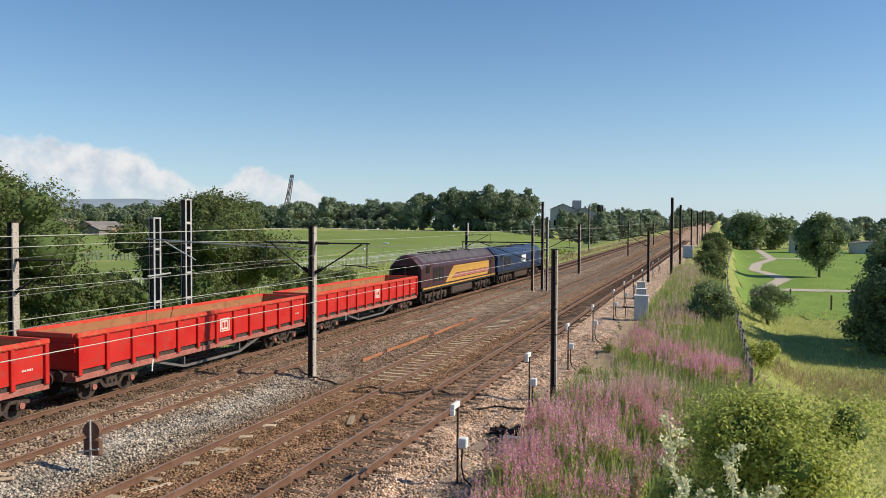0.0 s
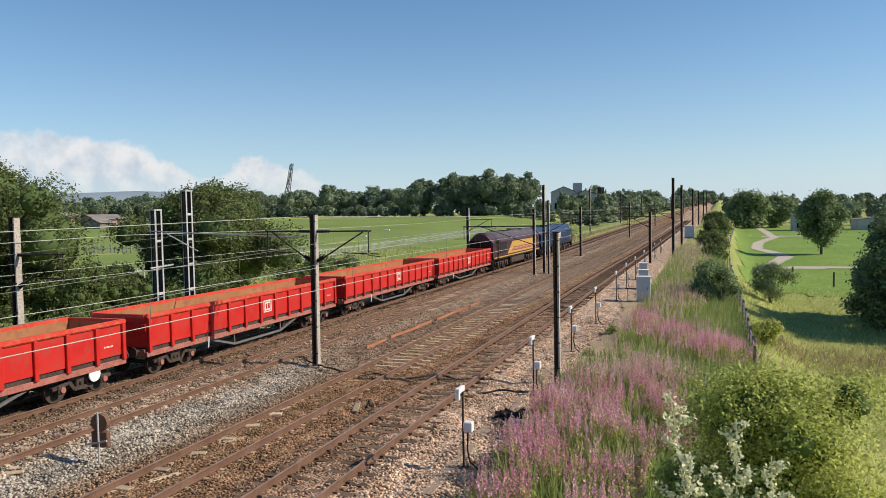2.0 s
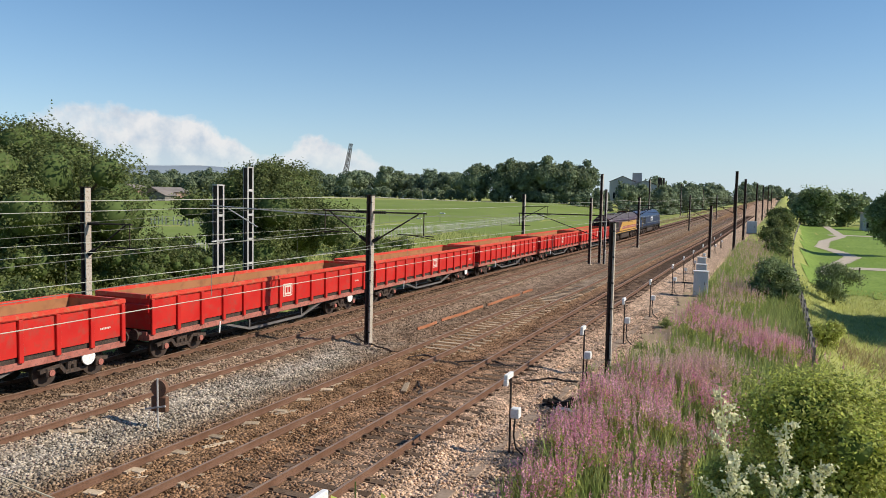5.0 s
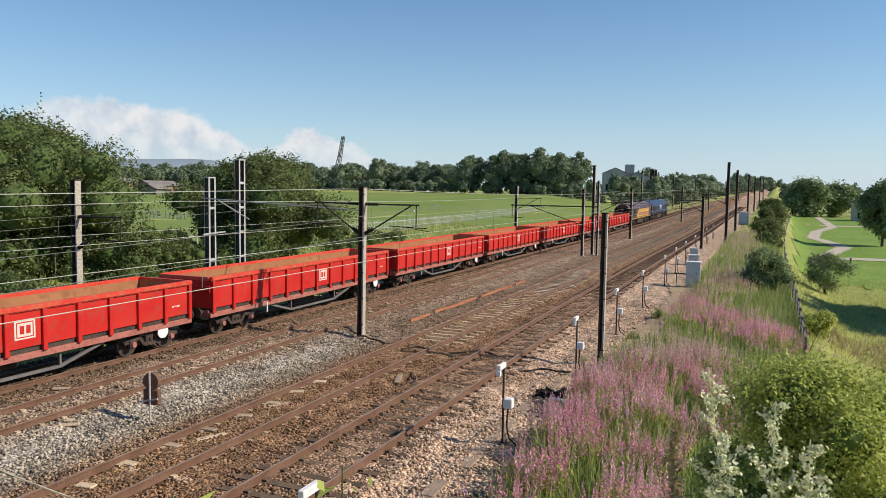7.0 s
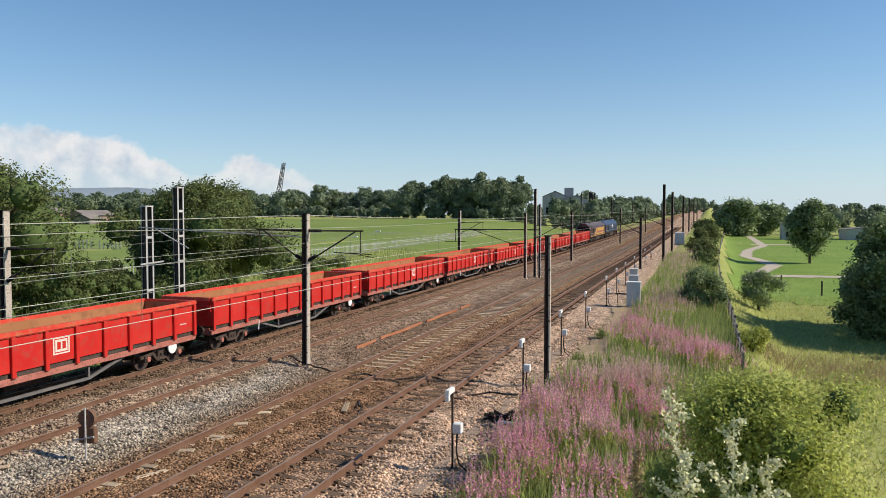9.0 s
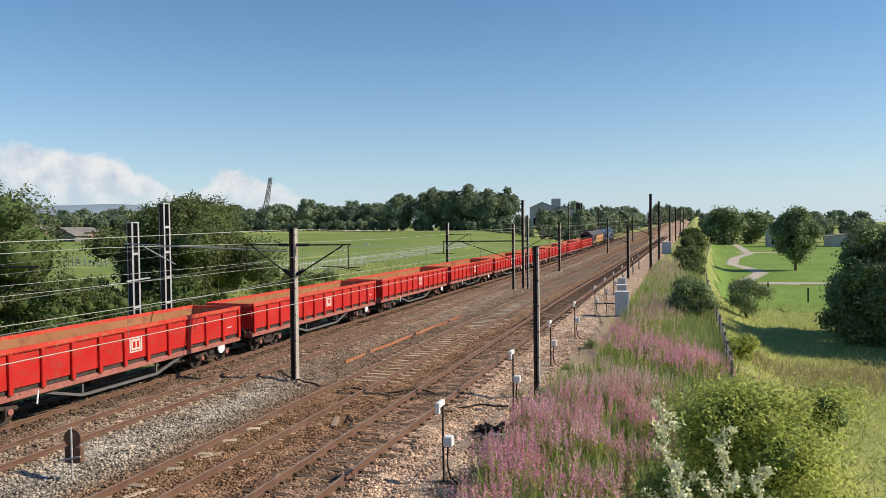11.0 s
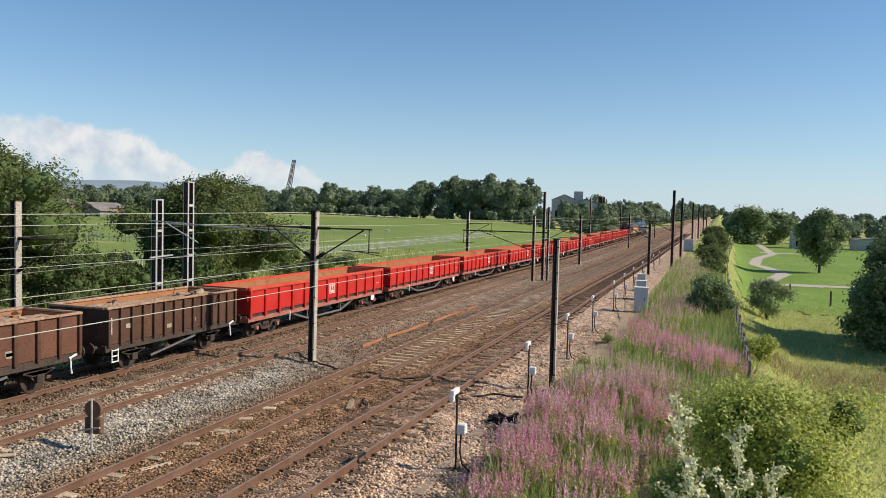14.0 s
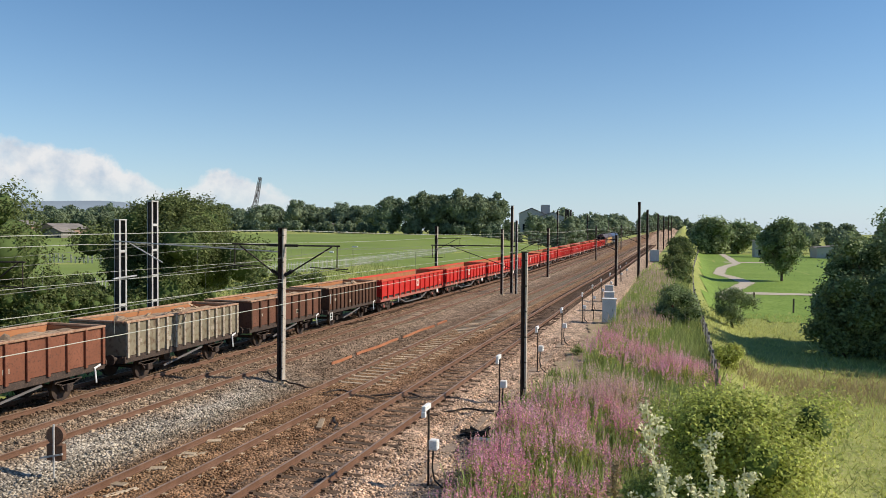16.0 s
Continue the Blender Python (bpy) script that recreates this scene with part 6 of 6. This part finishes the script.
def open_wagon(label, mat, ribmat, panels, seed, ladder):
    t = empty("open_wagon", pose(0, 0, 0), label, "wagon", "spoil wagons of the train")
    rng = np.random.default_rng(seed)
    half, w, z0, z1 = 3.8, 1.25, 1.12, 2.36
    tub(t, half, w, z0, z1, mat, INSIDE)
    rib = None
    for s in (-1, 1):
        part("top_rail", box(bmesh.new(), s * (w + 0.005) - 0.075, s * (w + 0.005) + 0.075, -half - 0.03, half + 0.03, z1, z1 + 0.08, 0.015), DUSTY, t, "dusty top rail")
        part("end_rail", box(bmesh.new(), -w + 0.08, w - 0.08, s * half - 0.06, s * half + 0.06, z1, z1 + 0.08, 0.015), DUSTY, t, "dusty end rail")
        part("solebar", box(bmesh.new(), s * 1.2 - 0.06, s * 1.2 + 0.06, -half - 0.05, half + 0.05, 0.86, 1.1, 0.012), GEAR, t)
        part("headstock", box(bmesh.new(), -1.14, 1.14, s * half - 0.06, s * half + 0.06, 0.84, 1.11), GEAR, t)
        for k in range(panels + 1):
            y = -half + 0.07 + (2 * half - 0.14) * k / panels
            if rib is None:
                rib = part("rib", box(bmesh.new(), -0.045, 0.045, -0.06, 0.06, 1.05, z1, 0.01), ribmat, t)
                rib.matrix_basis = pose(s * (w + 0.047), y, 0)
            else:
                again("rib", rib, pose(s * (w + 0.047), y, 0), t)
        for k in range(3):
            y, z = rng.uniform(-half * 0.8, half * 0.8), rng.uniform(1.3, 1.6)
            part("label_plate", box(bmesh.new(), min(s * (w + 0.001), s * (w + 0.008)), max(s * (w + 0.001), s * (w + 0.008)), y - 0.13, y + 0.13, z, z + 0.16), PALE, t, "small pale label plate")
        # axle guards, springs, brake gear
        for y in (-2.3, 2.3):
            bm = beam(bmesh.new(), (s * 1.02, y - 0.5, 0.86), (s * 1.02, y - 0.12, 0.4), 0.05, 0.06)
            beam(bm, (s * 1.02, y + 0.5, 0.86), (s * 1.02, y + 0.12, 0.4), 0.05, 0.06)
            box(bm, s * 1.06 - 0.12, s * 1.06 + 0.12, y - 0.14, y + 0.14, 0.36, 0.62, 0.02)
            part("axle_guard", bm, GEAR, t)
            bm = bmesh.new()
            for j in range(4):
                beam(bm, (s * 1.08, y - 0.6 + j * 0.1, 0.72 - j * 0.035), (s * 1.08, y + 0.6 - j * 0.1, 0.72 - j * 0.035), 0.07, 0.04)
            part("leaf_spring", bm, GEAR, t)
        part("brake_lever", beam(bmesh.new(), (s * 1.25, -1.6, 0.42), (s * 1.25, 1.0, 0.8), 0.07, 0.05), TRUSS, t)
        bm = beam(bmesh.new(), (s * 1.27, half - 0.45, 0.95), (s * 1.3, half - 0.42, 0.45), 0.03, n=6)
        beam(bm, (s * 1.27, half - 0.5, 0.95), (s * 1.28, half - 0.2, 1.05), 0.04, n=6)
        part("white_handle", bm, WHITE, t, "white-painted handle")
        if ladder:
            for z in (0.5, 0.7, 0.9):
                part("step", beam(bmesh.new(), (s * 1.3, -half + 0.2, z), (s * 1.3, -half + 0.5, z), 0.025, n=6), WHITE, t, "white step")
            for y in (-half + 0.2, -half + 0.5):
                part("step_hanger", beam(bmesh.new(), (s * 1.3, y, 0.48), (s * 1.3, y, 0.95), 0.025, n=6), WHITE, t, "white step hanger")
            bm = bmesh.new()
            for a, b in (((1.36, 1.5), (1.36, 2.05)), ((1.3, 1.5), (1.36, 1.5)), ((1.3, 2.05), (1.36, 2.05))):
                beam(bm, (s * a[0], -half + 0.12, a[1]), (s * b[0], -half + 0.12, b[1]), 0.02, n=6)
            part("handrail", bm, WHITE, t, "white handrail")
    for y in (-2.3, 2.3):
        wheelset(t, y, 0.46)
    bm = box(bmesh.new(), -0.15, 0.15, -half + 0.1, half - 0.1, 0.8, 1.06)
    beam(bm, (-0.6, -0.5, 0.6), (0.6, -0.5, 0.6), 0.2, n=12)
    part("underframe", bm, GEAR, t)
    spoil_load(t, half - 0.1, w - 0.1, z1 - 0.24, rng, 16)
    buffers(t, half)
    return t


def loco(label, body_mat, band_mat, seed):
    """A long diesel locomotive with a rounded hood, cabs at both ends and six-wheel bogies."""
    t = empty("locomotive", pose(0, 0, 0), label, "locomotive", "locomotives")
    L = 10.3
    prof = [(-1.32, 1.42), (1.32, 1.42), (1.32, 2.88), (1.27, 3.02), (1.08, 3.22), (0.72, 3.58), (0.42, 3.79), (0, 3.86), (-0.42, 3.79), (-0.72, 3.58), (-1.08, 3.22), (-1.27, 3.02), (-1.32, 2.88)]
    bm = bmesh.new()
    rings = []
    for y, f, k in ((-L, 0.4, 0.93), (-L + 0.18, 0.8, 0.99), (-L + 0.5, 1, 1), (-2, 1, 1), (2, 1, 1), (L - 0.5, 1, 1), (L - 0.18, 0.8, 0.99), (L, 0.4, 0.93)):
        rings.append([bm.verts.new((x * (0.94 + 0.06 * f), y, 1.42 + (z - 1.42) * k)) for x, z in prof])
    for a, b in zip(rings, rings[1:]):
        for i in range(len(prof)):
            bm.faces.new((a[i], b[i], b[(i + 1) % len(prof)], a[(i + 1) % len(prof)]))
    bm.faces.new(rings[0])
    bm.faces.new(rings[-1][::-1])
    part("body", bm, body_mat, t)
    # roof skin with fans and exhaust
    bm = bmesh.new()
    top = [(x * 1.006, z + 0.01) for x, z in prof[4:11]]
    rr = [[bm.verts.new((x, y, z)) for x, z in top] for y in (-L + 0.8, L - 0.8)]
    for i in range(len(top) - 1):
        bm.faces.new((rr[0][i], rr[1][i], rr[1][i + 1], rr[0][i + 1]))
    part("roof", bm, ROOFGREY if band_mat is GOLD else body_mat, t)
    for y in (-6.3, -5.0, 4.2):
        part("roof_fan", beam(bmesh.new(), (0, y, 3.8), (0, y, 3.93), 0.55, n=16), BLACK, t)
    part("roof_hatch", box(bmesh.new(), -0.5, 0.5, -3.4, -1.2, 3.8, 3.92, 0.03), BLACK, t)
    part("exhaust", box(bmesh.new(), -0.25, 0.25, 0.4, 1.4, 3.82, 4.0, 0.03), BLACK, t)
    part("sill", box(bmesh.new(), -1.34, 1.34, -L, L, 1.12, 1.4, 0.02), BLACK, t)
    if band_mat is GOLD:
        for s in (-1, 1):
            part("sill_stripe", box(bmesh.new(), min(s * 1.338, s * 1.348), max(s * 1.338, s * 1.348), -L + 0.2, L - 0.2, 1.27, 1.385), GOLD, t, "thin gold sill stripe")
    for s in (-1, 1):
        def plate(name, mat, y0, y1, z0, z1, d=0.008, lab=""):
            return part(name, box(bmesh.new(), min(s * 1.318, s * (1.322 + d)), max(s * 1.318, s * (1.322 + d)), y0, y1, z0, z1), mat, t, lab)
        if band_mat is GOLD:
            # the gold sweep: thin at the tail, stepping up at a slant to a broad band
            bm = bmesh.new()
            xa, xb = s * 1.321, s * 1.334
            for outline in ([(-5.0, 1.5), (-4.0, 1.5), (-2.2, 2.2), (-2.9, 2.75)], [(-4.0, 1.5), (7.4, 1.5), (7.4, 1.72), (-3.4, 1.72)], [(-2.9, 2.75), (-2.2, 2.12), (8.4, 2.12), (8.4, 2.75)]):
                lo = [bm.verts.new((xa, u, v)) for u, v in outline]
                hi = [bm.verts.new((xb, u, v)) for u, v in outline]
                k = len(outline)
                for q in range(k):
                    bm.faces.new((lo[q], lo[(q + 1) % k], hi[(q + 1) % k], hi[q]))
                bm.faces.new(hi)
                bm.faces.new(lo[::-1])
            bmesh.ops.recalc_face_normals(bm, faces=bm.faces[:])
            part("stripe", bm, GOLD, t, "broad gold stripe")
            plate("sash", SOLE, -3.0, 8.0, 1.76, 2.08, lab="faded red band")
        else:
            plate("emblem", WHITE, -0.4, 1.6, 2.0, 2.8, lab="pale emblem of plain strokes")
            for k in range(3):
                plate("emblem_stroke", body_mat, -0.25 + k * 0.6, 0.1 + k * 0.6, 2.15, 2.5, 0.014)
        for y0, y1 in ((-7.8, -6.7), (-6.5, -5.4)):
            plate("grille", BLACK, y0, y1, 1.75, 2.82, 0.02)
        for y in (-9.1, 9.0):
            plate("cab_window", GLASS, y - 0.35, y + 0.35, 2.45, 3.0, 0.016, "dark cab side window")
            plate("cab_door", body_mat, y + (0.6 if y < 0 else -1.2), y + (1.2 if y < 0 else -0.6), 1.45, 3.1, 0.014)
            part("handrail", beam(bmesh.new(), (s * 1.38, y + (0.5 if y < 0 else -0.5), 1.4), (s * 1.38, y + (0.5 if y < 0 else -0.5), 2.9), 0.02, n=6), GOLD, t)
        for y in np.linspace(-4, 6, 6) if band_mat is not GOLD else ():
            plate("body_door", body_mat, y - 0.7, y + 0.7, 1.48, 2.12, 0.012)
    for sy in (-1, 1):
        for sx in (-0.55, 0.55):
            w = part("windscreen", box(bmesh.new(), sx - 0.5, sx + 0.5, -0.02, 0.02, 2.3, 3.05, 0.01), GLASS, t, "dark cab windscreen")
            w.matrix_basis = pose(0, sy * (L - 0.01), 0)
            part("headlight", beam(bmesh.new(), (sx, sy * (L - 0.02), 1.75), (sx, sy * (L + 0.04), 1.75), 0.14, n=12), WHITE, t, "pale headlight")
        part("skirt", box(bmesh.new(), -1.25, 1.25, sy * L - 0.12, sy * L + 0.12, 0.45, 1.14, 0.03), BLACK, t)
    part("fuel_tank", box(bmesh.new(), -1.2, 1.2, -2.9, 2.9, 0.35, 1.1, 0.12), GEAR, t)
    for c in (-6.6, 6.6):
        bm = bmesh.new()
        for s in (-1, 1):
            box(bm, s * 1.05 - 0.08, s * 1.05 + 0.08, -2.5, 2.5, 0.55, 0.85, 0.03)
            for y in (-1.85, 0, 1.85):
                box(bm, s * 1.12 - 0.12, s * 1.12 + 0.12, y - 0.22, y + 0.22, 0.32, 0.78, 0.03)
            for y in (-0.95, 0.95):
                beam(bm, (s * 1.15, y, 0.35), (s * 1.15, y, 1.05), 0.1, n=8)
                beam(bm, (s * 1.1, y - 0.4, 0.95), (s * 1.1, y + 0.5, 0.6), 0.08, 0.08)
        b = part("bogie", bm, GEAR, t)
        b.matrix_basis = pose(0, c, 0)
        for y in (-1.85, 0, 1.85):
            wheelset(b, y, 0.53)
    buffers(t, L + 0.05)
    return t


def build_train():
    """All vehicles with their distance behind the first wagon's leading end."""
    out = []
    first = red_wagon()
    out.append((first, BODY / 2))
    for k in range(1, 10):
        w = copy_thing(first, pose(0, 0, 0))
        out.append((w, k * PITCH + BODY / 2))
        if k >= 3:
            d = part("disc", beam(bmesh.new(), (1.2, 0, 0), (1.25, 0, 0), 0.25, n=20), WHITE, w, "round white disc")
            d.matrix_basis = pose(0, 6.1, 0.72)
    rear = 9 * PITCH + BODY
    kinds = (("dark brown spoil wagon with white handles and rubble load", BROWN, BROWN, 13, 5, True), ("dull brown spoil wagon with a sandy load", UMBER, BROWN, 9, 6, False), ("grey-green spoil wagon with pale ribs and rubble load", OLIVE, PALE, 13, 7, False), ("orange-brown rusty spoil wagon with a sandy load", RUST, RUST, 9, 8, False))
    for k, (lab, m, rm, n, seed, lad) in enumerate(kinds):
        out.append((open_wagon(lab, m, rm, n, seed, lad), rear + 1.0 + k * 8.75 + 3.85))
    out.append((loco("maroon and gold diesel locomotive coupled to the wagons", MAROON, GOLD, 1), -0.95 - 10.35))
    out.append((loco("dark blue diesel locomotive leading the train", BLUE, BLUE, 2), -0.95 - 21.6 - 10.35))
    return out


build_tracks()
TRAIN = build_train()
LEAD = [(0, 50.7), (0.5, 55.4), (1, 60.2), (1.5, 65.1), (2, 70.0), (2.5, 74.95), (3, 79.9), (3.5, 84.8), (4, 89.7), (4.5, 94.6), (5, 99.55), (7.3, 122.3), (7.5, 124.3), (8, 129.4), (8.5, 134.4), (9, 139.4),
        (11.5, 164.8), (12, 169.8), (12.5, 174.8), (13, 179.85), (13.5, 185.05), (14, 190.2), (14.5, 195.3), (15, 200.3), (15.5, 205.4), (16, 210.5)]


def on_line(y):
    """A vehicle's pose on the train's track, turned and tipped with the line."""
    turn = math.degrees(math.atan(float(lane(y + 6) - lane(y - 6)) / 12))
    tip = math.degrees(math.atan(float(rise(y + 6) - rise(y - 6)) / 12))
    return pose(TX + float(lane(y)), y, float(rise(y)), tip, 0, -turn)


def motions():
    times = [k / 30 for k in range(481)]
    ts, ss = [t for t, _ in LEAD], [s for _, s in LEAD]
    rolled = np.interp(times, ts, ss) - ss[0]
    for ob, back in TRAIN:
        walk(ob, [(t, on_line(s - back)) for t, s in LEAD])
        for w in ob.children_recursive:
            if w.name.startswith("wheelset"):
                at = w.matrix_basis.translation.copy()
                walk(w, [(t, pose(*at, -math.degrees(d / at.z), 0, 0)) for t, d in zip(times, rolled)])


motions()
